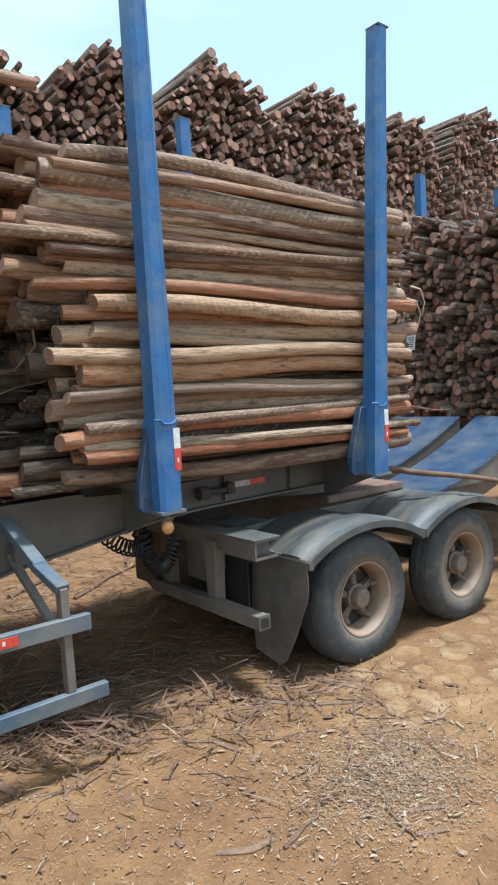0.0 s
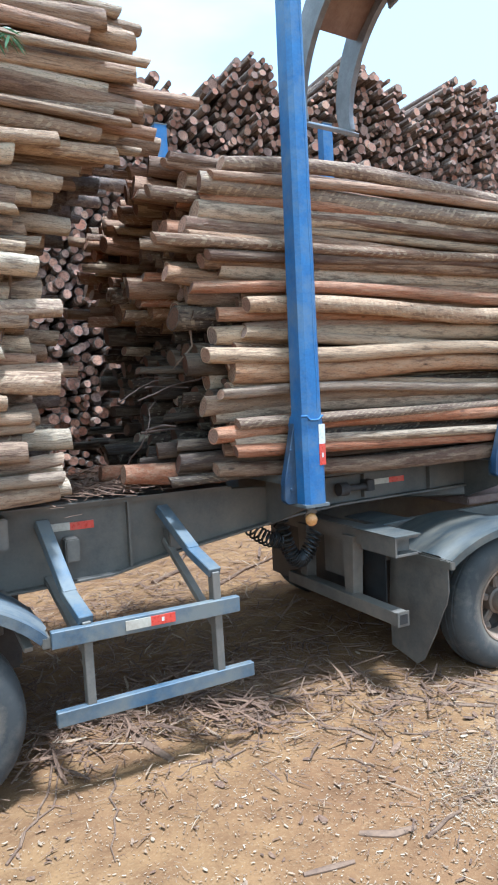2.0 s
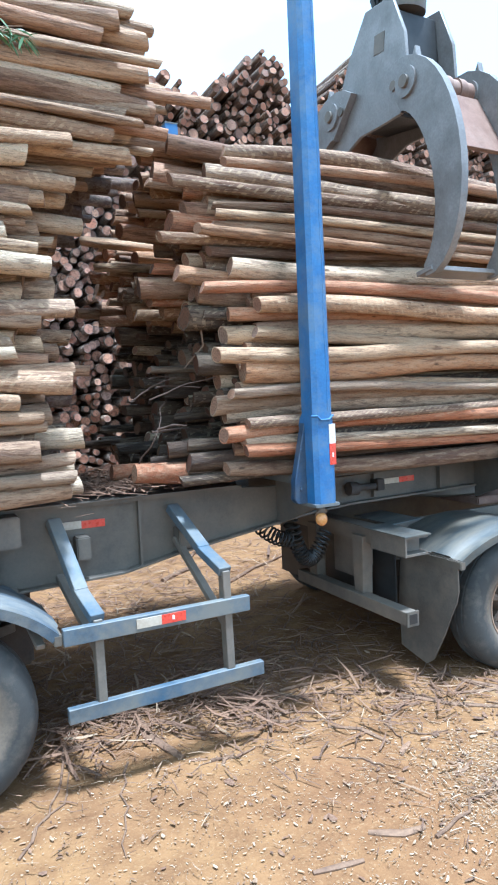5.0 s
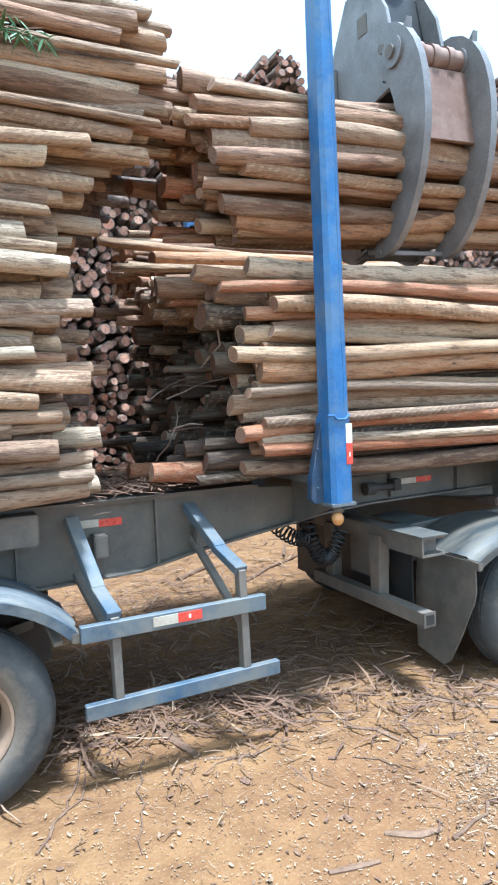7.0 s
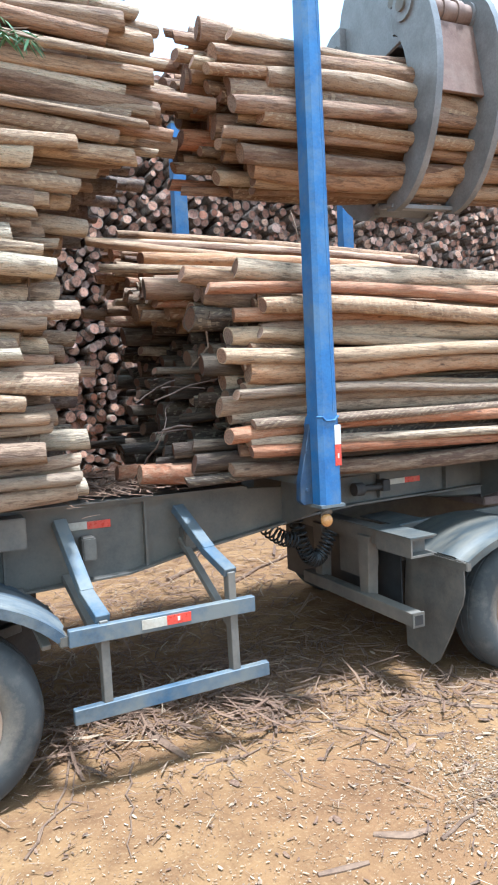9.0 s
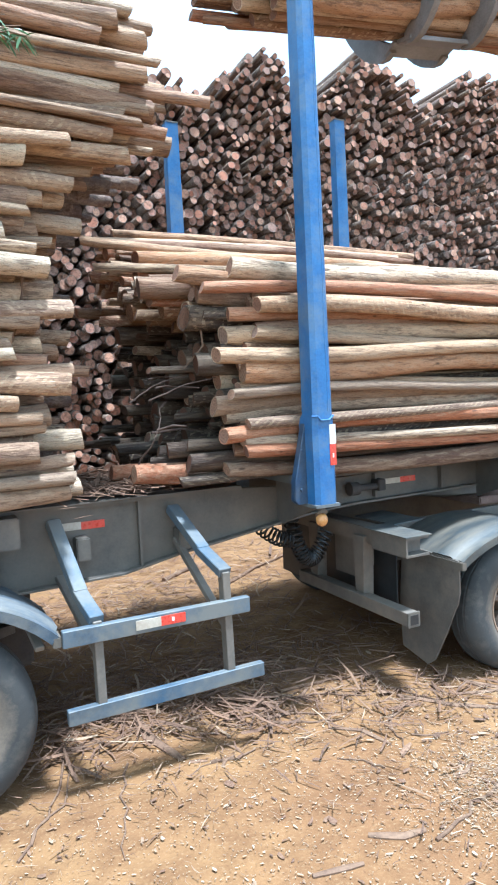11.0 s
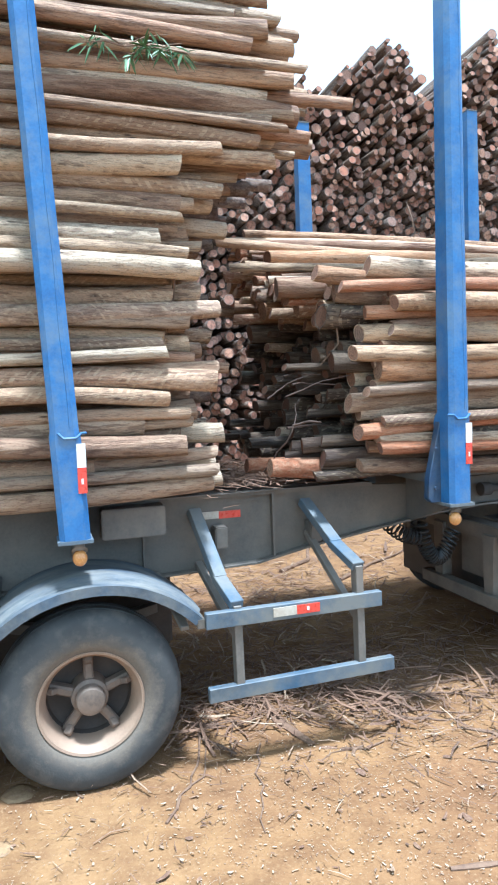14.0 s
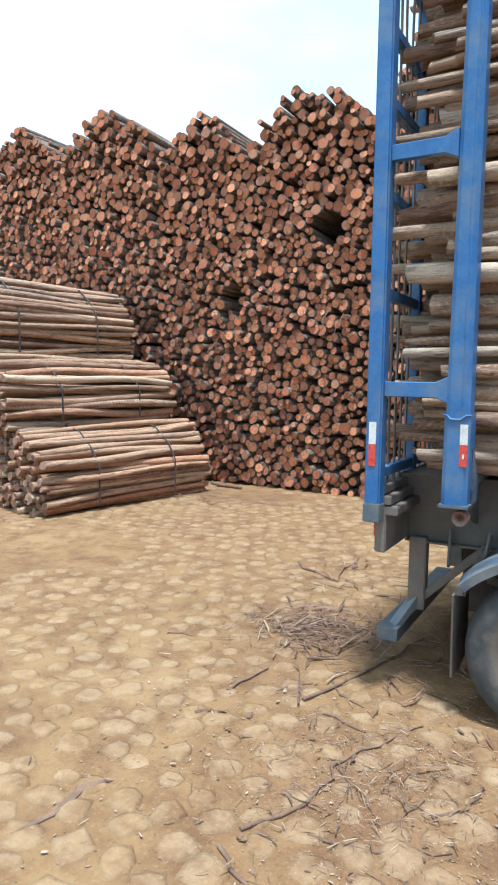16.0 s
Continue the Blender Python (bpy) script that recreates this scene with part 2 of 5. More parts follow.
def tyre_surface(name):
    """Dusty rubber with dried mud round the rim, its edge uneven."""
    m, n, l, b = nodes_of(name)
    tc = n.new("ShaderNodeTexCoord").outputs["Object"]
    rnd = n.new("ShaderNodeObjectInfo").outputs["Random"]
    shift = n.new("ShaderNodeVectorMath")
    l.new(tc, shift.inputs[0])
    cx = n.new("ShaderNodeCombineXYZ")
    l.new(math_node(n, l, "MULTIPLY", rnd, 40.0), cx.inputs[0])
    l.new(cx.outputs[0], shift.inputs[1])
    v = shift.outputs[0]
    broad, edge, grain = noise_node(n, l, v, 3.0), noise_node(n, l, v, 7.0, 6, 0.65), noise_node(n, l, v, 70.0, 4)
    col = ramp_node(n, l, broad, [(0.3, (0.033, 0.033, 0.032)), (0.7, (0.056, 0.055, 0.052))])
    col = mix_node(n, l, ramp_node(n, l, edge, [(0.5, (0, 0, 0)), (0.72, (0.6, 0.6, 0.6))]), col, (0.13, 0.112, 0.09))
    flat = n.new("ShaderNodeVectorMath")
    flat.operation = "MULTIPLY"
    flat.inputs[1].default_value = (1, 0, 1)
    l.new(tc, flat.inputs[0])
    ring = n.new("ShaderNodeVectorMath")
    ring.operation = "LENGTH"
    l.new(flat.outputs[0], ring.inputs[0])
    reach = math_node(n, l, "ADD", math_node(n, l, "ADD", ring.outputs["Value"], math_node(n, l, "MULTIPLY", edge, 0.22)), math_node(n, l, "MULTIPLY", rnd, 0.07))
    mud = ramp_node(n, l, reach, [(0.50, (0.75, 0.75, 0.75)), (0.56, (0, 0, 0))])
    col = mix_node(n, l, mud, col, mix_node(n, l, grain, (0.12, 0.095, 0.07), (0.21, 0.165, 0.12)))
    l.new(col, b.inputs["Base Color"])
    b.inputs["Roughness"].default_value = 0.8
    bump_node(n, l, b, math_node(n, l, "ADD", math_node(n, l, "MULTIPLY", edge, 0.5), math_node(n, l, "MULTIPLY", grain, 0.4)), 0.3)
    return m


M_TYRE = tyre_surface("dusty_tyre_rubber")
M_RIM = surface("dusty_rim_paint", (0.19, 0.128, 0.082), (0.29, 0.20, 0.132), 0.65, 0.0, 5.0, (0.30, 0.20, 0.135), 0.5, 0.15)
M_HUB = surface("dirty_hub_steel", (0.11, 0.083, 0.063), (0.19, 0.14, 0.105), 0.65, 0.2, 8.0, (0.24, 0.17, 0.12), 0.55, 0.2)
M_FLAP = surface("grey_rubber_flap", (0.075, 0.066, 0.056), (0.125, 0.108, 0.09), 0.75, 0.0, 5.0, (0.18, 0.14, 0.105), 0.52, 0.2)
M_BLACK = surface("black_rubber", (0.012, 0.012, 0.013), (0.03, 0.03, 0.03), 0.5, 0.0, 9.0, None, 0.5, 0.1)
M_WHITE = surface("reflector_white", (0.62, 0.60, 0.56), (0.74, 0.72, 0.68), 0.3, 0.0, 20.0, (0.45, 0.38, 0.31), 0.64, 0.02)
M_RED = surface("reflector_red", (0.50, 0.045, 0.03), (0.62, 0.07, 0.045), 0.3, 0.0, 20.0, (0.40, 0.16, 0.10), 0.64, 0.02)
M_CREAM = surface("reflector_dusty_white", (0.42, 0.36, 0.28), (0.52, 0.46, 0.37), 0.5, 0.0, 14.0, (0.34, 0.26, 0.19), 0.6, 0.02)
M_ORANGE = surface("amber_lamp_glass", (0.50, 0.22, 0.06), (0.62, 0.31, 0.10), 0.25, 0.0, 9.0, (0.48, 0.34, 0.2), 0.62, 0.02)
M_STRAP = surface("dark_strap", (0.03, 0.027, 0.025), (0.06, 0.05, 0.045), 0.8, 0.0, 9.0)
M_STICK = surface("dry_stick", (0.105, 0.058, 0.035), (0.22, 0.135, 0.08), 0.85, 0.0, 12.0, None, 0.5, 0.3)
M_DSTICK = surface("dark_brown_stick", (0.035, 0.02, 0.014), (0.085, 0.048, 0.03), 0.8, 0.0, 12.0, None, 0.5, 0.3)
M_CHIP = surface("wood_chips", (0.42, 0.30, 0.19), (0.66, 0.53, 0.38), 0.85, 0.0, 2.0, None, 0.5, 0.2)
def bits_surface(name, tones):
    """Loose bits, one tone each."""
    m, n, l, b = nodes_of(name)
    rnd = n.new("ShaderNodeNewGeometry").outputs["Random Per Island"]
    grain = noise_node(n, l, n.new("ShaderNodeTexCoord").outputs["Object"], 70.0, 4)
    col = mix_node(n, l, 0.35, ramp_node(n, l, rnd, tones), ramp_node(n, l, grain, [(0.35, (0.07, 0.038, 0.024)), (0.65, (0.30, 0.20, 0.125))]))
    l.new(col, b.inputs["Base Color"])
    b.inputs["Roughness"].default_value = 0.9
    return m


M_BITS = bits_surface("wood_chips_mixed", [(0.0, (0.17, 0.105, 0.065)), (0.4, (0.33, 0.22, 0.135)), (0.7, (0.37, 0.275, 0.18)), (1.0, (0.48, 0.395, 0.29))])
M_SHRED = bits_surface("bark_shreds", [(0.0, (0.06, 0.028, 0.017)), (0.5, (0.125, 0.06, 0.034)), (0.85, (0.21, 0.12, 0.07)), (1.0, (0.38, 0.28, 0.18))])
M_SHARD = bits_surface("dark_bark_shards", [(0.0, (0.05, 0.024, 0.015)), (0.6, (0.12, 0.055, 0.03)), (1.0, (0.22, 0.12, 0.07))])
M_LEAF = surface("eucalyptus_leaf", (0.05, 0.11, 0.035), (0.10, 0.19, 0.07), 0.5, 0.0, 8.0)


def ground_surface(name, pale=0.0):
    """Soil; pale lifts it towards the worn tops of paving stones."""
    m, n, l, b = nodes_of(name)
    tc = n.new("ShaderNodeNewGeometry").outputs["Position"]
    big, mid, grain = noise_node(n, l, tc, 0.55, 5), noise_node(n, l, tc, 3.2, 6, 0.65), noise_node(n, l, tc, 45.0, 5, 0.7)
    col = ramp_node(n, l, big, [(0.32, (0.20, 0.125, 0.07)), (0.52, (0.245, 0.16, 0.08)), (0.72, (0.29, 0.20, 0.108))])
    sx = n.new("ShaderNodeSeparateXYZ")
    l.new(tc, sx.inputs[0])
    red = n.new("ShaderNodeMapRange")
    red.inputs["From Min"].default_value, red.inputs["From Max"].default_value, red.inputs["To Max"].default_value = -3.5, 2.5, 0.6
    l.new(math_node(n, l, "ADD", sx.outputs[0], math_node(n, l, "MULTIPLY", big, 1.5)), red.inputs["Value"])
    col = mix_node(n, l, red.outputs[0], col, ramp_node(n, l, big, [(0.32, (0.19, 0.098, 0.05)), (0.52, (0.245, 0.142, 0.07)), (0.72, (0.29, 0.18, 0.10))]))
    col = mix_node(n, l, ramp_node(n, l, mid, [(0.42, (0, 0, 0)), (0.64, (0.85, 0.85, 0.85))]), col, (0.14, 0.078, 0.041))
    col = mix_node(n, l, ramp_node(n, l, grain, [(0.55, (0, 0, 0)), (0.70, (0.6, 0.6, 0.6))]), col, (0.33, 0.24, 0.145))
    col = mix_node(n, l, ramp_node(n, l, grain, [(0.30, (0.6, 0.6, 0.6)), (0.42, (0, 0, 0))]), col, (0.13, 0.075, 0.045))
    if pale:
        worn = noise_node(n, l, tc, 4.5, 6, 0.7)
        col = mix_node(n, l, ramp_node(n, l, worn, [(0.38, (0, 0, 0)), (0.66, (pale, pale, pale))]), col, (0.41, 0.315, 0.205))
    col = mix_node(n, l, 1.0, col, (0.92, 0.85, 0.755), "MULTIPLY")
    l.new(col, b.inputs["Base Color"])
    b.inputs["Roughness"].default_value = 0.95
    b.inputs["Specular IOR Level"].default_value = 0.15
    bump_node(n, l, b, math_node(n, l, "ADD", mid, math_node(n, l, "MULTIPLY", grain, 0.5)), 0.6, 0.03)
    return m


M_SOIL = ground_surface("trodden_soil")
M_STONE = ground_surface("dusty_paving_stone", 0.55)


# ---- mesh helpers ----
def mesh_of(name, bm, *mats, smooth=None):
    me = bpy.data.meshes.new(name)
    bmesh.ops.recalc_face_normals(bm, faces=bm.faces)
    bm.to_mesh(me)
    bm.free()
    for x in mats:
        me.materials.append(x)
    if smooth is not None:
        me.shade_smooth()
        me.set_sharp_from_angle(angle=radians(smooth))
    return me


def part(name, bm, material, parent, label="", smooth=35):
    ob = new(name, bm if isinstance(bm, bpy.types.Mesh) else mesh_of(name, bm, material, smooth=smooth))
    ob.parent = parent
    return tagged(ob, label=label)


def empty(name, m, label, category, group="", kind=""):
    ob = new(name)
    ob.matrix_basis = m
    ob.empty_display_size = 0.1
    return tagged(ob, label, category, group, kind)


def box(x0, x1, y0, y1, z0, z1, bevel=0.006, bm=None):
    bm = bm or bmesh.new()
    made = bmesh.ops.create_cube(bm, size=1.0, matrix=Matrix.Translation(((x0 + x1) / 2, (y0 + y1) / 2, (z0 + z1) / 2)) @ Matrix.Diagonal((abs(x1 - x0), abs(y1 - y0), abs(z1 - z0), 1)))
    if bevel:
        edges = list({e for v in made["verts"] for e in v.link_edges})
        bmesh.ops.bevel(bm, geom=edges, offset=bevel, segments=2, affect="EDGES", clamp_overlap=True)
    return bm


def prism(points, axis, a, b, bevel=0.004, bm=None):
    """An outline in the two other axes, drawn out along one axis from a to b."""
    bm = bm or bmesh.new()
    put = {"y": lambda u, v, w: (u, w, v), "x": lambda u, v, w: (w, u, v), "z": lambda u, v, w: (u, v, w)}[axis]
    lo, hi = ([bm.verts.new(put(u, v, w)) for u, v in points] for w in (a, b))
    k = len(points)
    faces = [bm.faces.new(lo), bm.faces.new(hi[::-1])] + [bm.faces.new((lo[i], lo[(i + 1) % k], hi[(i + 1) % k], hi[i])) for i in range(k)]
    bmesh.ops.recalc_face_normals(bm, faces=faces)
    if bevel:
        bmesh.ops.bevel(bm, geom=list({e for f in faces for e in f.edges}), offset=bevel, segments=1, affect="EDGES", clamp_overlap=True)
    return bm


def tube(points, radius, sides=8, bm=None, cap=True):
    """A round rod along a line of points; radius a number or one a point."""
    bm = bm or bmesh.new()
    pts = [Vector(p) for p in points]
    rad = [radius] * len(pts) if isinstance(radius, (int, float)) else radius
    rings, side = [], None
    for i, p in enumerate(pts):
        d = (pts[min(i + 1, len(pts) - 1)] - pts[max(i - 1, 0)]).normalized()
        if side is None:
            side = d.orthogonal().normalized()
        side = (side - d * side.dot(d)).normalized()
        up = d.cross(side)
        rings.append([bm.verts.new(p + rad[i] * (math.cos(q) * side + math.sin(q) * up)) for q in (2 * math.pi * k / sides for k in range(sides))])
    for r0, r1 in zip(rings, rings[1:]):
        for k in range(sides):
            bm.faces.new((r0[k], r0[(k + 1) % sides], r1[(k + 1) % sides], r1[k]))
    if cap:
        bm.faces.new(rings[0][::-1])
        bm.faces.new(rings[-1])
    return bm


def beam(p, q, w, h, bevel=0.004, bm=None):
    """A square tube from p to q."""
    bm = bm or bmesh.new()
    p, q = Vector(p), Vector(q)
    d = q - p
    x = d.normalized()
    up = Vector((0, 0, 1)) if abs(x.z) < 0.9 else Vector((1, 0, 0))
    y = up.cross(x).normalized()
    z = x.cross(y)
    m = Matrix((x, y, z)).transposed().to_4x4()
    m.translation = (p + q) / 2
    made = bmesh.ops.create_cube(bm, size=1.0, matrix=m @ Matrix.Diagonal((d.length, w, h, 1)))
    if bevel:
        bmesh.ops.bevel(bm, geom=list({e for v in made["verts"] for e in v.link_edges}), offset=bevel, segments=1, affect="EDGES", clamp_overlap=True)
    return bm


def lathe(profile, sides=48, bm=None):
    """Radius and y pairs turned about the y axis."""
    bm = bm or bmesh.new()
    rings = [[bm.verts.new((r * math.cos(q), y, r * math.sin(q))) for q in (2 * math.pi * k / sides for k in range(sides))] for r, y in profile]
    for r0, r1 in zip(rings, rings[1:]):
        for k in range(sides):
            bm.faces.new((r0[k], r0[(k + 1) % sides], r1[(k + 1) % sides], r1[k]))
    return bm


def log_geometry(bm, seed, sides=12, rings=9, m=Matrix.Identity(4), bend=0.12):
    """A stem of length 1 along x and radius 1, slightly bent, tapered and knotty, with sawn ends (material 1)."""
    rnd = random.Random(seed)
    ph, lean, taper = rnd.uniform(0, 6.3), rnd.uniform(0.3, 1.0) * bend, rnd.uniform(-0.22, 0.22)
    ph2, amp2 = rnd.uniform(0, 6.3), rnd.uniform(0.1, 0.9) * bend
    rows = []
    for i in range(rings):
        u = i / (rings - 1)
        off = math.sin(math.pi * u) * lean * 2.2
        off2 = math.sin(2 * math.pi * u) * amp2 * 2
        cy, cz = off * math.cos(ph) + off2 * math.cos(ph2), off * math.sin(ph) + off2 * math.sin(ph2)
        row = []
        for k in range(sides):
            q = 2 * math.pi * k / sides
            r = (1 + taper * (u - 0.5) * 2) * (1 + 0.11 * noise.noise(Vector((u * 9 + seed * 3.1, math.cos(q) * 1.3, math.sin(q) * 1.3))))
            r *= 1 + (0.045 * noise.noise(Vector((u * 34 + seed * 7.7, math.cos(q) * 2.6, math.sin(q) * 2.6))) if rings > 10 else 0)
            r *= 0.965 if i in (0, rings - 1) and rings > 4 else 1
            x = u - 0.5
            if i in (0, rings - 1):
                x += 0.004 * math.sin(q + ph) * (1 if i else -1)
            row.append(bm.verts.new(m @ Vector((x, cy + r * math.cos(q), cz + r * math.sin(q)))))
        rows.append(row)
    for r0, r1 in zip(rows, rows[1:]):
        for k in range(sides):
            bm.faces.new((r0[k], r1[k], r1[(k + 1) % sides], r0[(k + 1) % sides])).smooth = True
    for row, s in ((rows[0], 1), (rows[-1], -1)):
        mid = sum((v.co for v in row), Vector()) / sides
        ring = [bm.verts.new(mid + (v.co - mid) * 0.86) for v in row]
        for k in range(sides):
            q = (row[k], row[(k + 1) % sides], ring[(k + 1) % sides], ring[k])
            bm.faces.new(q[::s])
        bm.faces.new(ring[::s]).material_index = 1
    return bm


def log_mesh(name, seed, bark, cut, **kw):
    bm = log_geometry(bmesh.new(), seed, **kw)
    me = bpy.data.meshes.new(name)
    bm.to_mesh(me)
    bm.free()
    me.materials.append(bark)
    me.materials.append(cut)
    return me


LOGS = [log_mesh("log", s, M_BARK, M_CUT, bend=0.46, rings=26, sides=14) for s in range(28)]
PALE_LOGS = [log_mesh("log", s, M_RBARK, M_CUT, bend=0.46, rings=26, sides=14) for s in range(28)]
STACK_LOGS = [log_mesh("log", 40 + s, M_SBARK, M_SCUT, sides=10, rings=3, bend=0.05) for s in range(10)]


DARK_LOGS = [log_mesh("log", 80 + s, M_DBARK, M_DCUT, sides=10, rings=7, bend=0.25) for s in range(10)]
GREY_LOGS = [log_mesh("log", 60 + s, M_OBARK, M_OCUT, sides=10, rings=3, bend=0.05) for s in range(10)]


def heap(width, top, rmin, rmax, seed, limit=900, power=1.6, tries=48):
    """Round stems dropped one by one between two uprights; gives (u, height, radius), u from 0 to width. top: height allowed at u."""
    rnd = np.random.default_rng(seed)
    c = np.zeros((0, 3))
    fails = 0
    while len(c) < limit and fails < 12:
        r = rmin + (rmax - rmin) * rnd.random() ** power
        u = rnd.uniform(r, width - r, tries)
        h = np.full(tries, r)
        if len(c):
            near = c[-650:]
            du = np.abs(u[:, None] - near[None, :, 0])
            reach = near[None, :, 2] + r
            hit = du < reach
            z = near[None, :, 1] + np.sqrt(np.where(hit, reach ** 2 - du ** 2, 0))
            h = np.maximum(h, np.where(hit, z, 0).max(axis=1))
        ok = h + r * 0.6 < np.array([top(v) for v in u])
        if not ok.any():
            fails += 1
            continue
        h = np.where(ok, h, 1e9)
        i = int(np.argmin(h + rnd.uniform(0, 0.05, tries)))
        c = np.vstack([c, (u[i], h[i], r)])
    return c


# ---- ground ----
def ground_height(x, y):
    return 0.016 * (noise.noise(Vector((x * 0.5, y * 0.5, 3.0)))) + 0.008 * noise.noise(Vector((x * 1.7, y * 1.7, 9.0)))


def build_ground():
    bm = bmesh.new()
    xs = [-600, -120, -40] + [-18 + 0.25 * i for i in range(169)] + [40, 120, 600]
    ys = [-600, -120, -30] + [-4 + 0.25 * i for i in range(79)] + [40, 120, 600]
    def h(x, y):
        if not (-18 <= x <= 24 and -4 <= y <= 15.5):
            return 0.0
        return ground_height(x, y)
    grid = [[bm.verts.new((x, y, h(x, y))) for y in ys] for x in xs]
    for a, b in zip(grid, grid[1:]):
        for i in range(len(ys) - 1):
            bm.faces.new((a[i], b[i], b[i + 1], a[i + 1])).smooth = True
    ob = new("ground", mesh_of("ground", bm, M_SOIL))
    tagged(ob, "trodden orange-brown soil of a timber yard", "ground", kind="structure")
    return ob


ground = build_ground()


# ---- log stacks ----
def joined_logs(name, items, parent, bark, cut, sides=8):
    """items: (matrix, seed). One mesh of many stems."""
    bm = bmesh.new()
    for m, s in items:
        log_geometry(bm, s, sides=sides, rings=2, m=m, bend=0.0)
    me = bpy.data.meshes.new(name)
    bm.to_mesh(me)
    bm.free()
    me.materials.append(bark)
    me.materials.append(cut)
    ob = new(name, me)
    ob.parent = parent
    return tagged(ob, kind="stuff")


def log_stack(x, y, width, height, seed, singles, holes=(), length=4.2):
    """A tall stack of stems that lie along y, sawn ends to the yard."""
    rnd = random.Random(seed)
    st = empty("log_stack", pose(x, y, 0), ("tall log stack, grey-brown sawn ends facing the yard" if x > -2 else "tall stack of logs with orange-brown sawn ends"), "log stack", "stacks along the yard")
    def top(u):
        v = abs(u / width - 0.5) * 2
        return height + 0.15 - 1.15 * v ** 2.3 + 0.10 * math.sin(5.1 * u + seed)
    thin = 0.78 if x > -2 else 0.90
    ragged = 0.06 if x < -4 else 0.105
    heapd = heap(width, top, 0.054 * thin, 0.105 * thin, seed, limit=2600, power=1.4)
    made = []
    for u, z, r in heapd:
        if any((u - hx) ** 2 + (z - hz) ** 2 < hr ** 2 for hx, hz, hr in holes):
            continue
        out = rnd.gauss(0, ragged) + (rnd.uniform(-0.12, 0.14) if z > height - 1.0 else 0)
        ln = length * rnd.uniform(0.94, 1.06)
        m = pose(u - width / 2, out + ln / 2, z, 0, 0, 90 + rnd.gauss(0, 1.2)) @ pose(0, 0, 0, rnd.uniform(0, 360), rnd.gauss(0, 1.1), 0) @ Matrix.Diagonal((ln, r * 1.08, r * 1.08, 1))
        made.append((m, rnd.randrange(1000)))
    made.sort(key=lambda a: -a[0].translation.z)
    for m, s in made[:singles]:
        o = new("log", (GREY_LOGS if x > -2 else STACK_LOGS)[s % 10])
        o.parent, o.matrix_basis = st, m
    if made[singles:]:
        joined_logs("log_mass", made[singles:], st, *((M_OBARK_J, M_OCUT_J) if x > -2 else (M_SBARK_J, M_SCUT_J)))
    return st


STACKS = [  # x, width, height, singles, holes
    (-17.6, 3.15, 8.25, 120, ()), (-14.6, 3.05, 8.2, 240, ()), (-11.65, 2.95, 8.05, 300, ()), (-9.1, 2.3, 7.6, 300, ((2.05, 3.9, 0.33),)),
    (-6.55, 2.95, 7.65, 300, ((1.95, 5.2, 0.35),)), (-3.7, 2.85, 8.05, 150, ()), (-0.8, 2.8, 7.7, 60, ()), (1.8, 2.5, 7.7, 140, ()), (3.9, 1.8, 7.4, 140, ()),
    (5.85, 2.2, 8.0, 270, ()), (8.2, 2.6, 8.3, 290, ()), (11.2, 3.3, 8.5, 280, ()), (14.1, 2.5, 8.55, 260, ()), (16.9, 3.0, 9.2, 240, ()), (20.2, 3.4, 9.0, 60, ())]
for i, (sx, sw, sh, singles, holes) in enumerate(STACKS):
    log_stack(sx, (10.45 if sx > -2 else 11.4) + 0.12 * math.sin(i * 2.3), sw, sh, 11 + i, singles, holes)


# ---- strapped bundles ----
def strapped_bundle(x, y, z, width, height, length, turn, seed, label):
    rnd = random.Random(seed)
    bu = empty("log_bundle", pose(x, y, z, 0, 0, turn), label, "log bundle", "strapped bundles")
    c = heap(width, lambda u: height * (1.0 - 0.42 * (abs(u / width - 0.5) * 2) ** 2.5), 0.044, 0.074, seed, limit=700, power=1.2)
    made = []
    for u, h, r in c:
        ln = length * rnd.uniform(0.95, 1.03)
        made.append((pose(rnd.gauss(0, 0.05), u - width / 2, h, rnd.uniform(0, 360), rnd.gauss(0, 1.0), rnd.gauss(0, 1.2)) @ Matrix.Diagonal((ln, r, r, 1)), rnd.randrange(1000)))
    made.sort(key=lambda a: a[0].translation.y - 1.2 * a[0].translation.z)
    for m, s in made[:300]:
        o = new("log", LOGS[s % len(LOGS)])
        o.parent, o.matrix_basis = bu, m
    if made[300:]:
        joined_logs("log_mass", made[300:], bu, M_OBARK_J, M_OCUT_J, 8)
    for sx in (-0.22 * length, 0.24 * length):
        hw, tp = width / 2, height
        pts = [(sx, -hw - 0.02, 0.10), (sx, -hw - 0.02, tp * 0.52), (sx, -hw * 0.86, tp * 0.72), (sx, -hw * 0.55, tp * 0.92), (sx, 0, tp + 0.02), (sx, hw * 0.55, tp * 0.92), (sx, hw * 0.86, tp * 0.72), (sx, hw + 0.02, tp * 0.4), (sx, hw, 0.05)]
        part("strap", tube(pts, 0.016, 6), M_STRAP, bu, "dark steel strap")
    return bu


strapped_bundle(-9.55, 8.75, 0.0, 2.4, 1.42, 3.7, 78, 301, "bundle of pale peeled logs, two dark straps, on the ground")
strapped_bundle(-10.55, 8.85, 1.40, 2.6, 1.2, 3.7, 78, 302, "bundle of pale peeled logs strapped on top of another")
strapped_bundle(-11.7, 8.95, 2.58, 2.6, 1.55, 3.7, 78, 303, "topmost bundle of long thin logs with dark straps")


# ---- trailers ----
NEAR, MID = 3.70, 5.03


def mirrored(y):
    return 2 * MID - y


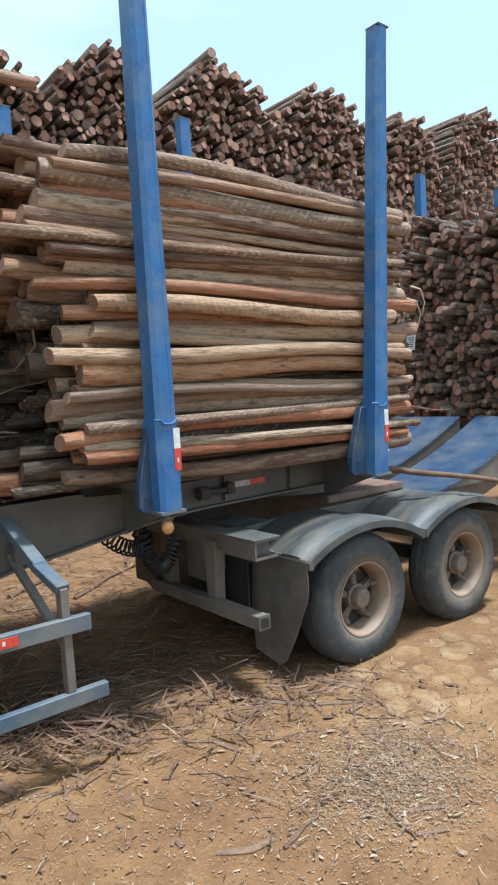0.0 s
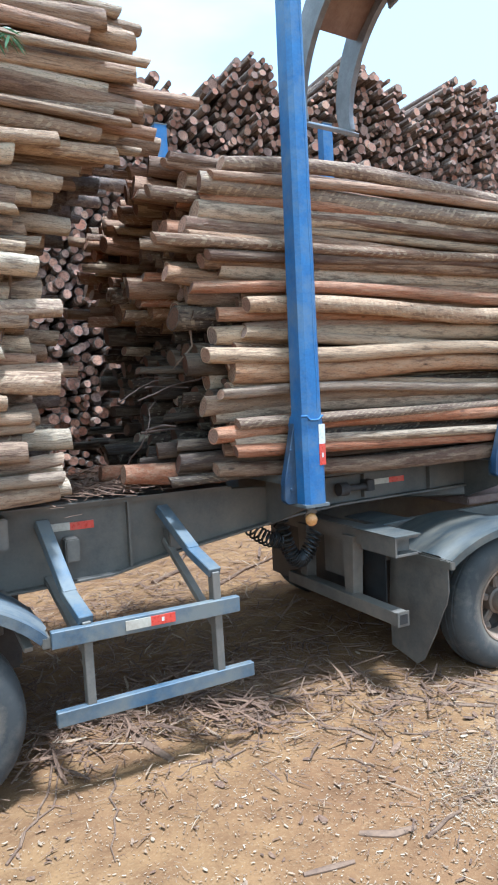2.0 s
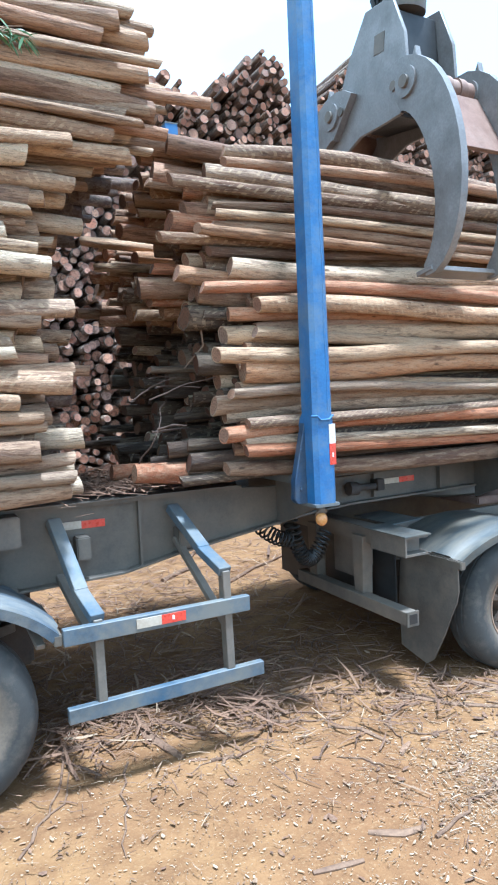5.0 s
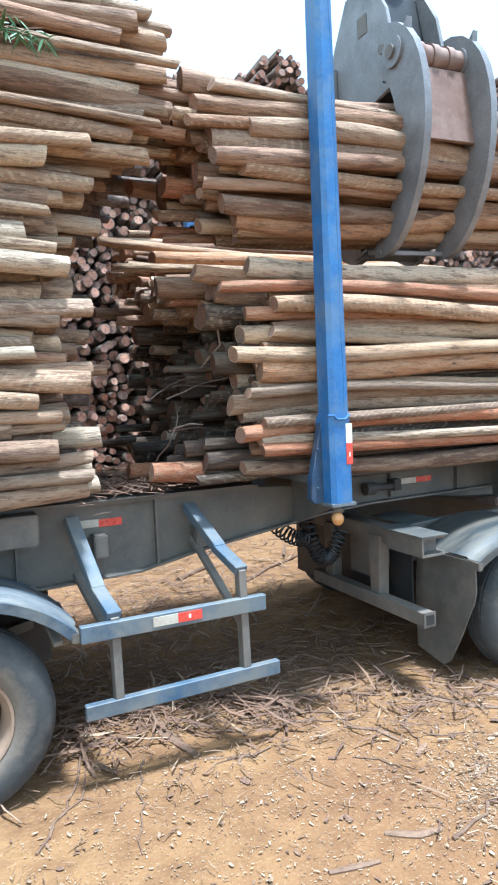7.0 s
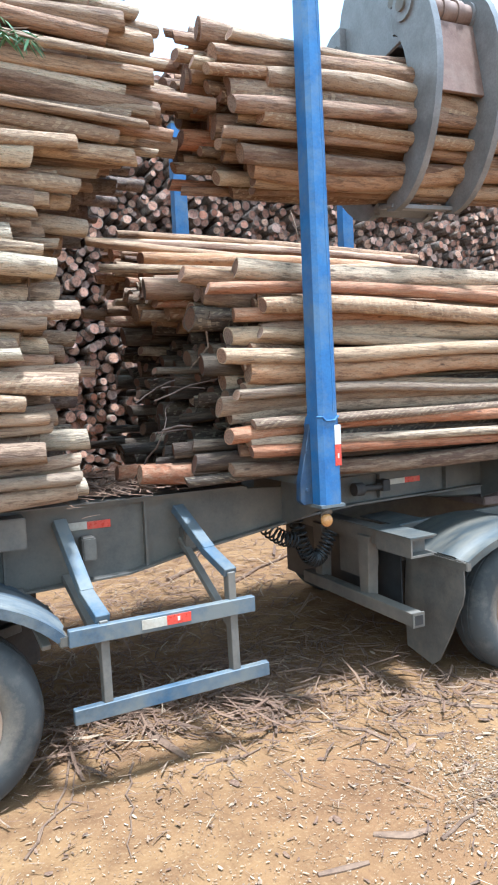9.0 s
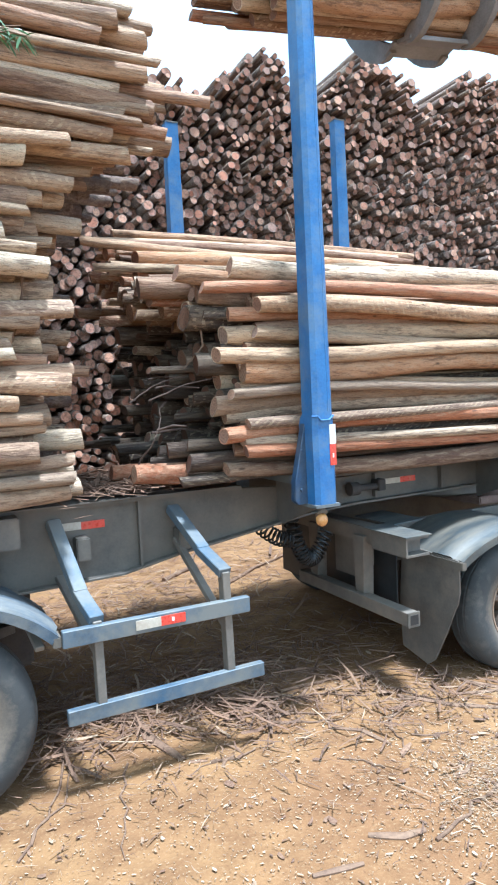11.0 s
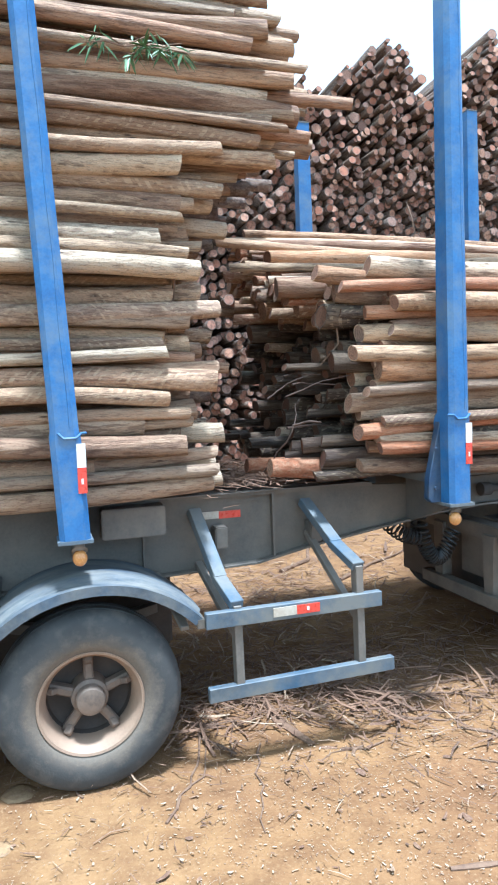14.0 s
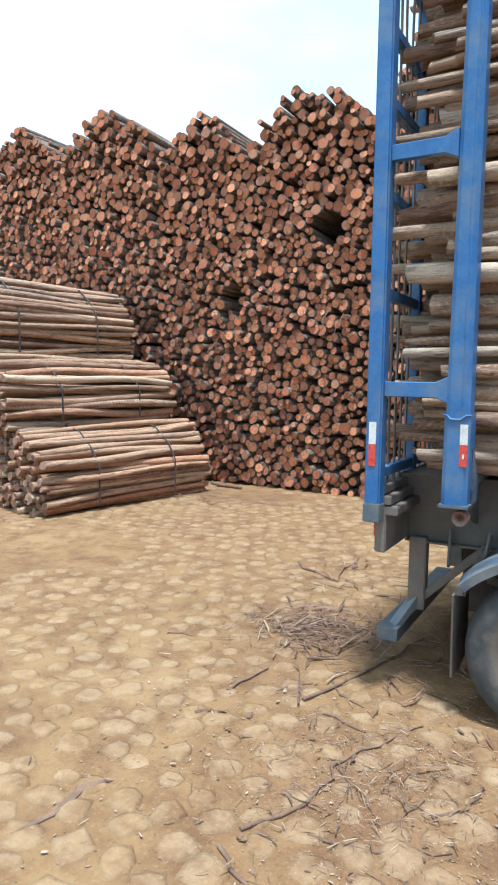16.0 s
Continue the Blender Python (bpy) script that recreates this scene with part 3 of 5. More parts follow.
def wheel(parent, x, y, z, flip=False):
    """Truck wheel with the outer side towards -y."""
    w = empty("wheel", pose(x, y, z, 0, 0, 180 if flip else 0), "", "")
    for k in ("label", "category"):
        if k in w:
            del w[k]
    w.parent = parent
    tyre = [(0.285, 0.03), (0.30, 0.005), (0.345, -0.012), (0.42, -0.018), (0.475, -0.006), (0.505, 0.018), (0.522, 0.05), (0.526, 0.06), (0.520, 0.065), (0.520, 0.075), (0.527, 0.08),
            (0.529, 0.125), (0.520, 0.13), (0.520, 0.14), (0.529, 0.145), (0.529, 0.19), (0.520, 0.195), (0.520, 0.205), (0.526, 0.21), (0.505, 0.25), (0.46, 0.275), (0.34, 0.28), (0.285, 0.26)]
    part("tyre", lathe(tyre, 64), M_TYRE, w, "dusty black rubber tyre", 50)
    rim = [(0.285, 0.265), (0.275, 0.24), (0.262, 0.20), (0.262, 0.10), (0.270, 0.055), (0.292, 0.030), (0.302, 0.012), (0.298, 0.000), (0.284, 0.004), (0.276, 0.02), (0.255, 0.06), (0.245, 0.10), (0.245, 0.20)]
    part("rim", lathe(rim, 48), M_RIM, w, "dusty pale brown steel rim", 40)
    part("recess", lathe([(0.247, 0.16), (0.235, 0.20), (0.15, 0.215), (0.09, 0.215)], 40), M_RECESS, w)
    hub = lathe([(0.0, 0.02), (0.055, 0.02), (0.075, 0.026), (0.085, 0.045), (0.085, 0.09), (0.105, 0.10), (0.112, 0.23), (0.0, 0.23)], 28)
    part("hub", hub, M_HUB, w, "dirty steel hub with a round cap", 40)
    for k in range(5):
        q = radians(18 + 72 * k)
        d = Vector((math.cos(q), 0, math.sin(q)))
        sp = beam(Vector((0, 0.15, 0)) + d * 0.09, Vector((0, 0.165, 0)) + d * 0.245, 0.075, 0.055, 0.012)
        beam(Vector((0, 0.125, 0)) + d * 0.20, Vector((0, 0.085, 0)) + d * 0.235, 0.045, 0.035, 0.006, sp)
        part("spoke", sp, M_HUB, w)
    return w


def fender(parent, x, y0, y1, z, r, a0, a1, mat, label, squash=0.98):
    """A curved mudguard sheet over one wheel, with a rolled edge."""
    bm = bmesh.new()
    steps = 22
    def ring(rr, y):
        return [bm.verts.new((x + rr * math.cos(q), y, z + rr * math.sin(q) * squash)) for q in (radians(a0 + (a1 - a0) * i / steps) for i in range(steps + 1))]
    cols = [ring(r, y0), ring(r + 0.006, y0 + 0.10), ring(r + 0.022, y0 + 0.12), ring(r + 0.022, y0 + 0.30), ring(r + 0.006, y0 + 0.32), ring(r, y1)]
    inner = [ring(r - 0.012, y1), ring(r - 0.012, y0 + 0.02), ring(r - 0.055, y0 + 0.016), ring(r - 0.055, y0)]
    loop = cols + inner
    for c0, c1 in zip(loop, loop[1:] + loop[:1]):
        for i in range(steps):
            bm.faces.new((c0[i], c0[i + 1], c1[i + 1], c1[i]))
    for i in (0, steps):
        bm.faces.new([c[i] for c in loop])
    fd = part("fender", bm, mat, parent, label, 40)
    for q in (radians(a0), radians(a1)):
        ex, ez = x + (r - 0.012) * math.cos(q), z + (r - 0.012) * math.sin(q) * squash
        part("lip", box(ex - 0.024, ex + 0.024, y0 - 0.004, y1 + 0.004, ez - 0.055, ez + 0.006, 0.005), M_BEAM, fd)
    return fd


def stake(parent, x, near, lean, top, gusset=-1.0):
    """One blue upright on its foot, with gusset and reflector; near side or its twin."""
    y = NEAR if near else mirrored(NEAR)
    s = 1 if near else -1
    z0 = 1.46
    w0, w1 = 0.165, 0.125
    bm = bmesh.new()
    rows = []
    for z, w, d in ((z0, w0, 0.19), (2.02, w0, 0.19), (2.06, 0.150, 0.16), (3.4, 0.138, 0.145), (top, w1, 0.13)):
        cx = x + lean * (z - z0)
        yo, yi = y, y + s * d
        c = 0.028
        rows.append([bm.verts.new(v) for v in ((cx - w / 2, yo + s * c, z), (cx - w / 2 + c, yo, z), (cx + w / 2 - c, yo, z), (cx + w / 2, yo + s * c, z), (cx + w / 2, yi, z), (cx - w / 2, yi, z))])
    for a, b in zip(rows, rows[1:]):
        for k in range(6):
            bm.faces.new((a[k], a[(k + 1) % 6], b[(k + 1) % 6], b[k]))
    bm.faces.new(rows[0])
    bm.faces.new(rows[-1])
    post = part("stake", bm, M_BLUE, parent, "tall blue steel upright", 25)
    collar = tube([(x - 0.084, y + s * 0.03, 2.045), (x - 0.058, y - s * 0.002, 2.045), (x - 0.035, y - s * 0.003, 2.02), (x + 0.03, y - s * 0.003, 2.02), (x + 0.058, y - s * 0.002, 2.045), (x + 0.084, y + s * 0.03, 2.045)], 0.008, 6)
    part("collar", collar, M_BLUE, post)
    g = prism([(x, z0), (x + gusset * 0.17, z0), (x + gusset * 0.20, z0 + 0.03), (x + gusset * 0.19, z0 + 0.16), (x + gusset * 0.09, z0 + 0.56), (x, z0 + 0.56)], "y", y + s * 0.12, y + s * 0.18, 0.004)
    part("gusset", g, M_RAMP, post, "scuffed dark blue gusset plate")
    for gx, gz in ((0.07, 0.10), (0.065, 0.36)):
        part("bolt", tube([(x + gusset * gx * 2, y + s * 0.105, z0 + gz), (x + gusset * gx * 2, y + s * 0.125, z0 + gz)], 0.012, 8), M_RAMP, post)
    part("weld_seam", tube([(x + 0.028 + lean * (z - z0) + 0.003 * math.sin(z * 9), y + s * 0.001, z) for z in np.linspace(2.08, top - 0.03, 40)], 0.0055, 5), M_BLUE, post)
    part("foot_plate", box(x - 0.095, x + 0.095, y - s * 0.004, y + s * 0.20, z0 - 0.018, z0 + 0.004, 0.003), M_WORN, post)
    part("cap", box(x + lean * (top - z0) - 0.066, x + lean * (top - z0) + 0.066, y - s * 0.004, y + s * 0.134, top - 0.004, top + 0.010, 0.003), M_WORN, post)
    if near:
        part("reflector", box(x + 0.028, x + 0.076, y - 0.004, y + 0.002, 1.86, 1.99, 0), M_WHITE, post, "white reflective strip")
        part("reflector", box(x + 0.028, x + 0.076, y - 0.004, y + 0.002, 1.72, 1.86, 0), M_RED, post, "red reflective strip")
        part("reflector_mark", box(x + 0.046, x + 0.058, y - 0.006, y - 0.003, 1.77, 1.80, 0), M_WHITE, post)
    return post


def rear_trailer():
    tr = empty("log_trailer", pose(0, 0, 0), "dusty blue and grey log trailer with tall blue stakes", "log trailer")
    for near in (True, False):
        yb = 4.38 if near else mirrored(4.38)
        s = 1 if near else -1
        outline = [(-2.42, 1.53), (1.9, 1.545), (2.7, 1.50), (2.95, 1.53), (4.95, 1.56), (4.95, 1.36), (4.4, 1.335), (3.05, 1.315), (2.65, 1.285), (2.05, 1.20), (1.62, 1.14), (1.2, 1.06), (0.5, 1.04), (-2.35, 1.05), (-2.42, 1.12)]
        part("chassis_beam", prism(outline, "y", yb, yb + s * 0.05, 0.003), M_BEAM, tr, "dusty grey chassis beam with a raised neck")
        part("top_flange", box(-2.42, 2.1, yb - s * 0.05, yb + s * 0.10, 1.53, 1.556, 0.003), M_BEAM, tr)
        part("neck_flange", box(2.8, 4.95, yb - s * 0.05, yb + s * 0.10, 1.545, 1.568, 0.003), M_BEAM, tr)
        for a, b in zip(outline[6:13], outline[7:14]):
            part("bottom_flange", beam((a[0], yb, a[1]), (b[0], yb, b[1]), 0.13, 0.016, 0.002), M_BEAM, tr)
        for x, lo in ((0.42, 1.05), (1.33, 1.09), (3.3, 1.34), (4.0, 1.345)):
            part("web_stiffener", box(x - 0.008, x + 0.008, yb - s * 0.045, yb - s * 0.001, lo, 1.53, 0), M_BEAM, tr)
        if near:
            part("reflector", box(0.79, 0.945, yb - 0.006, yb - 0.001, 1.385, 1.435, 0), M_CREAM, tr, "dusty white reflective strip")
            part("reflector", box(0.945, 1.10, yb - 0.006, yb - 0.001, 1.382, 1.432, 0), M_RED, tr, "red reflective strip")
            part("reflector", box(3.42, 3.58, yb - 0.006, yb - 0.001, 1.43, 1.475, 0), M_CREAM, tr)
            part("reflector", box(3.58, 3.74, yb - 0.006, yb - 0.001, 1.432, 1.477, 0), M_RED, tr)
            part("reflector", box(-0.98, -0.83, yb - 0.006, yb - 0.001, 1.355, 1.395, 0), M_CREAM, tr)
            part("reflector", box(-0.83, -0.68, yb - 0.006, yb - 0.001, 1.353, 1.393, 0), M_RED, tr)
    for x in (-1.84, -0.03, 2.42, 4.45):
        bo = part("bolster", box(x - 0.075, x + 0.075, NEAR + 0.16, mirrored(NEAR + 0.16), 1.572, 1.64, 0.006), M_WORN, tr)
        for yy in (4.0, 5.03, 6.05):
            part("bolster_foot", box(x - 0.06, x + 0.06, yy - 0.06, yy + 0.06, 1.44, 1.57, 0.004), M_WORN, bo)
        part("outrigger", prism([(NEAR + 0.05, 1.45), (4.38, 1.22), (4.38, 1.56), (NEAR + 0.05, 1.56)], "x", x - 0.012, x + 0.012, 0), M_BEAM, tr)
    for x in (-2.2, -1.0, 0.6, 1.5, 2.2, 3.2, 3.9, 4.9):
        part("cross_member", box(x - 0.04, x + 0.04, 4.43, mirrored(4.43), 1.33, 1.50, 0.004), M_GREY, tr)
    part("deck_plate", box(-2.38, 2.05, 4.30, mirrored(4.30), 1.557, 1.565, 0), M_GREY, tr)
    for x, lean, near_top, gus in ((-1.87, 0.006, 5.1, 0.62), (-0.04, -0.045, 5.1, -0.36), (2.42, -0.006, 5.1, -0.9), (4.47, 0.055, 5.08, -1.3)):
        stake(tr, x, True, lean, near_top, gus)
    for x, lean, t in ((-1.84, 0, 4.9), (-0.03, 0, 4.95), (2.45, 0, 4.88), (4.42, 0.0, 5.18)):
        stake(tr, x, False, lean, t)
    for x in (2.40, -0.02):
        kn = part("strap_lamp", tube([(x, 3.76, 1.455), (x, 3.76, 1.40), (x, 3.755, 1.395)], [0.028, 0.032, 0.045], 12), M_GREY, tr)
        bm = bmesh.new()
        bmesh.ops.create_uvsphere(bm, u_segments=16, v_segments=10, radius=0.041, matrix=Matrix.Translation((x, 3.755, 1.355)) @ Matrix.Diagonal((1, 1, 1.12, 1)))
        part("lens", bm, M_ORANGE, kn, "amber round marker lamp", 60)
    part("lamp_socket", lathe([(0.0, 0.05), (0.02, 0.02), (0.03, 0.0), (0.048, -0.015), (0.055, 0.0), (0.055, 0.06)], 20), M_RUST, tr).matrix_basis = pose(-1.83, 3.74, 1.375)
    # wheels and mudguards
    for x in (-1.25, 0.0):
        wheel(tr, x, 3.76, 0.515)
        wheel(tr, x, mirrored(3.76), 0.515, True)
        part("axle", tube([(x, 4.0, 0.52), (x, 6.06, 0.52)], 0.07, 12), M_GREY, tr)
        fender(tr, x + 0.04, 3.70, 4.36, 0.366, 0.834, 43.5, 136.5, M_FENDER, "worn blue curved mudguard", 1.0)
        fender(tr, x + 0.04, 5.70, mirrored(3.70), 0.366, 0.834, 43.5, 136.5, M_FENDER, "", 1.0)
        for sx in (-0.55, 0.55):
            part("fender_stay", beam((x + sx, 3.75, 0.875), (x + sx * 0.9, 4.36, 1.06), 0.05, 0.03), M_GREY, tr)
        for sx in (-0.12, 0.12):
            part("fender_bracket", beam((x - 0.62 + sx, 4.2, 0.92), (x - 0.62 + sx * 1.2, 4.34, 1.16), 0.02, 0.07), M_GREY, tr)
        part("spring", prism([(x - 0.5, 0.78), (x, 0.66), (x + 0.5, 0.78), (x + 0.5, 0.84), (x, 0.74), (x - 0.5, 0.84)], "y", 4.40, 4.48, 0.003), M_GREY, tr)
    # added box; its dark colour stands for the shade between the wheels
    part("suspension_filler", box(-1.95, 0.62, 4.52, 5.54, 0.50, 1.04, 0.02), M_RECESS, tr, "dark box filling the shaded space round the suspension")
    part("valley_plate", prism([(-0.66, 0.895), (-0.52, 0.895), (-0.52, 0.945), (-0.57, 0.93), (-0.61, 0.93), (-0.66, 0.945)], "y", 3.705, 4.34, 0.002), M_WORN, tr)
    part("mud_flap", prism([(3.74, 0.86), (4.26, 0.86), (4.26, 0.30), (4.00, 0.25), (3.78, 0.28)], "x", -1.86, -1.845, 0.002), M_FLAP, tr, "grey rubber mud flap")
    wb = part("strap_winch", box(-1.30, -1.19, 4.15, 4.34, 1.20, 1.29, 0.006), M_STEEL, tr, "dusty bare steel strap winch")
    part("winch_drum", tube([(-1.37, 4.20, 1.19), (-1.11, 4.20, 1.19)], 0.028, 12), M_GREY, wb)
    part("winch_arm", beam((-1.24, 4.3, 1.28), (-1.19, 4.35, 1.42), 0.06, 0.03), M_GREY, wb)
    part("side_box", box(0.14, 0.54, 4.16, 4.33, 1.35, 1.54, 0.008), M_GREY, tr, "flat grey steel box under the deck")
    # side guard
    sg = part("side_guard", beam((0.66, 3.70, 0.92), (1.80, 3.70, 0.915), 0.05, 0.095), M_WORN, tr, "worn blue side guard of two rails")
    part("lower_rail", beam((0.665, 3.70, 0.475), (1.88, 3.70, 0.485), 0.05, 0.085), M_WORN, sg)
    part("reflector", box(1.07, 1.22, 3.668, 3.674, 0.895, 0.95, 0), M_CREAM, sg, "white reflective strip")
    part("reflector", box(1.22, 1.37, 3.668, 3.674, 0.894, 0.949, 0), M_RED, sg, "red reflective strip")
    part("reflector_mark", box(1.285, 1.30, 3.666, 3.67, 0.912, 0.935, 0), M_WHITE, sg)
    for x in (0.86, 1.66):
        part("strut", beam((x, 3.72, 0.50), (x, 3.74, 1.13 if x > 1 else 0.98), 0.075, 0.05), M_GREY, sg)
        up = 0.14 if x > 1 else 0.0
        part("hanger", beam((x - 0.10, 4.34, 1.46), (x - 0.03, 3.98, 1.08 + up), 0.085, 0.06), M_WORN, sg)
        part("hanger_elbow", beam((x - 0.035, 4.0, 1.085 + up), (x, 3.72, 0.985 + up), 0.085, 0.055), M_WORN, sg)
        part("brace", beam((x - 0.08, 4.35, 1.24 if x > 1 else 1.10), (x, 3.76, 0.80), 0.05, 0.04), M_GREY, sg)
    for x, z in ((0.93, 1.27), (1.62, 1.25)):
        part("lamp_bracket", box(x - 0.045, x + 0.045, 4.26, 4.375, z - 0.075, z + 0.075, 0.008), M_BEAM, tr)
    # rear gate
    for near in (True, False):
        y = NEAR if near else mirrored(NEAR)
        s = 1 if near else -1
        p = part("gate_post", box(-2.47, -2.36, y, y + s * 0.12, 1.30, 5.1, 0.012), M_BLUE, tr, "blue rear gate post")
        for z in (2.205, 3.74):
            part("gate_bar", prism([(-2.36, z - 0.05), (-2.02, z - 0.05), (-1.93, z - 0.09), (-1.93, z + 0.09), (-2.02, z + 0.05), (-2.36, z + 0.05)], "y", y + s * 0.03, y + s * 0.09, 0.004), M_BLUE, tr)
        if near:
            part("reflector", box(-2.445, -2.395, y - 0.006, y - 0.001, 1.83, 1.98, 0), M_WHITE, p)
            part("reflector", box(-2.445, -2.395, y - 0.006, y - 0.001, 1.68, 1.83, 0), M_RED, p)
        part("post_foot", box(-2.475, -2.355, y - s * 0.008, y + s * 0.13, 1.29, 1.42, 0.006), M_WORN, p)
    y0, y1 = NEAR + 0.12, mirrored(NEAR + 0.12)
    for z in (1.62, 2.2, 2.85, 3.5, 4.1, 4.55, 5.05):
        part("gate_rail", box(-2.45, -2.38, y0, y1, z - 0.035, z + 0.035, 0.006), M_BLUE, tr)
    rnd = random.Random(4)
    for k in range(17):
        y = y0 + (y1 - y0) * (k + 0.5) / 17
        if k in (5, 11):
            part("gate_upright", box(-2.46, -2.37, y - 0.04, y + 0.04, 1.5, 5.05, 0.006), M_BLUE, tr)
            continue
        amp = rnd.uniform(0.0, 0.05)
        part("gate_rod", tube([(-2.415 + 0.3 * amp * math.sin(z * 3 + k), y + amp * math.sin(z * 4.5 + k), z) for z in np.linspace(1.45, 5.05, 40)], 0.011, 6), M_GREY, tr)
    for z, d in ((1.50, 0.0), (1.43, 0.05), (1.36, 0.10)):
        part("sill_step", box(-2.50 + d, -2.36 + d, NEAR + 0.10, mirrored(NEAR + 0.10), z - 0.03, z + 0.03, 0.006), M_GREY, tr)
    part("tail_beam", box(-2.42, -2.34, 3.80, 6.26, 1.06, 1.34, 0.008), M_GREY, tr)
    for y in (3.92, 6.02):
        li = part("tail_lamp", box(-2.47, -2.42, y, y + 0.11, 1.13, 1.30, 0.012), M_RED, tr, "red tail lamp")
        part("lamp_housing", box(-2.44, -2.40, y - 0.02, y + 0.13, 1.11, 1.32, 0.006), M_BLACK, li)
    for y in (4.35, 5.70):
        part("bumper_leg", box(-2.31, -2.18, y - 0.05, y + 0.05, 0.52, 1.08, 0.008), M_GREY, tr)
        part("bumper_brace", beam((-2.22, y, 0.60), (-1.75, y, 1.06), 0.05, 0.06), M_GREY, tr)
    part("bumper_bar", beam((-2.40, 4.10, 0.36), (-2.40, 5.96, 0.36), 0.16, 0.10), M_WORN, tr, "rear underrun bumper bar")
    part("bumper_drop", beam((-2.25, 4.35, 0.62), (-2.44, 4.15, 0.28), 0.10, 0.05), M_WORN, tr)
    wn2 = part("strap_winch", box(3.28, 3.35, 4.27, 4.375, 1.40, 1.49, 0.005), M_STRAP, tr)
    part("winch_drum", tube([(3.02, 4.31, 1.435), (3.10, 4.31, 1.435), (3.10, 4.31, 1.437), (3.28, 4.31, 1.437)], [0.052, 0.052, 0.026, 0.026], 14), M_STRAP, wn2)
    # coiled hoses
    for ends, turns in ((((2.34, 4.6, 1.22), (2.49, 4.6, 1.09), (2.64, 4.6, 1.04)), 9), (((2.64, 4.6, 1.24), (2.79, 4.6, 0.86), (2.98, 4.6, 1.07)), 22)):
        a, mid, b = (Vector(p) for p in ends)
        low = 2 * mid - (a + b) / 2
        pts, steps = [], turns * 14
        for i in range(steps + 1):
            u = i / steps
            base = a * (1 - u) ** 2 + low * 2 * u * (1 - u) + b * u * u
            along = ((low - a) * (1 - u) + (b - low) * u).normalized()
            side = along.cross(Vector((0, 1, 0))).normalized()
            q = 2 * math.pi * turns * u
            pts.append(base + 0.058 * (math.cos(q) * side + math.sin(q) * Vector((0, 1, 0))))
        part("coiled_hose", tube(pts, 0.009, 5), M_BLACK, tr, "black coiled air hose", 60)
    return tr


def front_trailer():
    tr = empty("front_trailer", pose(0, 0, 0), "dusty blue log trailer ahead, coupled under the raised neck", "log trailer")
    for near in (True, False):
        yb = 4.38 if near else mirrored(4.38)
        s = 1 if near else -1
        part("chassis_beam", prism([(3.2, 0.78), (3.2, 1.10), (6.6, 1.12), (7.6, 1.5), (20, 1.5), (20, 1.05), (7.7, 1.05), (6.6, 0.75)], "y", yb, yb + s * 0.05, 0.003), M_GREY, tr)
    for x in (4.10, 5.46):
        y = 3.62
        wheel(tr, x, y, 0.50)
        wheel(tr, x, mirrored(y), 0.50, True)
        part("axle", tube([(x, 4.0, 0.52), (x, 6.06, 0.52)], 0.07, 12), M_GREY, tr)
        fender(tr, x, 3.54, 4.36, -0.17, 1.30, 59.5, 120.5, M_GUARD, "weathered grey-blue low-arched mudguard", 1.0)
        fender(tr, x, 5.70, mirrored(3.54), -0.17, 1.30, 59.5, 120.5, M_GUARD, "", 1.0)
    part("mud_flap", prism([(3.58, 0.95), (4.20, 0.97), (4.24, 0.50), (4.22, 0.13), (3.93, 0.07), (3.85, 0.13), (3.72, 0.37), (3.63, 0.57), (3.60, 0.62), (3.575, 0.72)], "x", 3.43, 3.445, 0.002), M_FLAP, tr, "hanging grey rubber mud flap")
    part("bumper_bar", beam((3.11, 3.705, 0.55), (3.11, 5.20, 0.55), 0.10, 0.10), M_GREY, tr, "square rear bumper tube")
    end = part("bumper_end", box(3.055, 3.165, 3.695, 3.71, 0.495, 0.605, 0.003), M_BEAM, tr)
    # black patch laid on the closed end, for the dark hollow of the tube
    part("bore_shade_patch", box(3.075, 3.145, 3.692, 3.696, 0.515, 0.585, 0), M_BLACK, end)
    for y in (4.33, 5.0):
        part("bumper_leg", prism([(y - 0.075, 1.06), (y + 0.075, 1.06), (y + 0.05, 0.50), (y - 0.05, 0.50)], "x", 3.10, 3.20, 0.005), M_GREY, tr)
    part("tail_beam", box(3.13, 3.28, 3.80, 6.26, 1.00, 1.13, 0.008), M_GREY, tr)
    te = part("tail_beam_end", prism([(3.06, 1.00), (3.27, 1.00), (3.27, 1.015), (3.075, 1.015), (3.075, 1.125), (3.27, 1.125), (3.27, 1.14), (3.06, 1.14)], "y", 3.70, 4.10, 0), M_GREY, tr)
    part("gusset_plate", box(3.05, 3.29, 3.69, 4.2, 1.142, 1.152, 0), M_GUARD, te)
    part("fold_plate", prism([(3.29, 1.142), (3.58, 1.155), (3.58, 1.165), (3.29, 1.152)], "y", 4.12, 4.62, 0), M_GUARD, te)
    # black sheet added for the shade among the axle frames behind the bumper
    part("shade_sheet", box(3.29, 3.30, 4.1, 5.9, 0.42, 1.00, 0), M_BLACK, tr)
    part("side_wall", box(3.21, 3.225, 4.48, 4.82, 0.66, 0.99, 0.002), M_GREY, tr)
    part("axle_box", box(3.32, 3.9, 4.5, 5.56, 0.34, 0.92, 0.03), M_RECESS, tr, "dark brown axle housing")
    part("coupling_table", box(4.5, 5.6, 4.4, 5.66, 1.13, 1.20, 0.01), M_RUST, tr)
    bm = lathe([(0.0, -0.05), (0.52, -0.05), (0.55, -0.03), (0.55, 0.03), (0.50, 0.05), (0.0, 0.05)], 40)
    fw = part("coupling_plate", bm, M_GREY, tr)
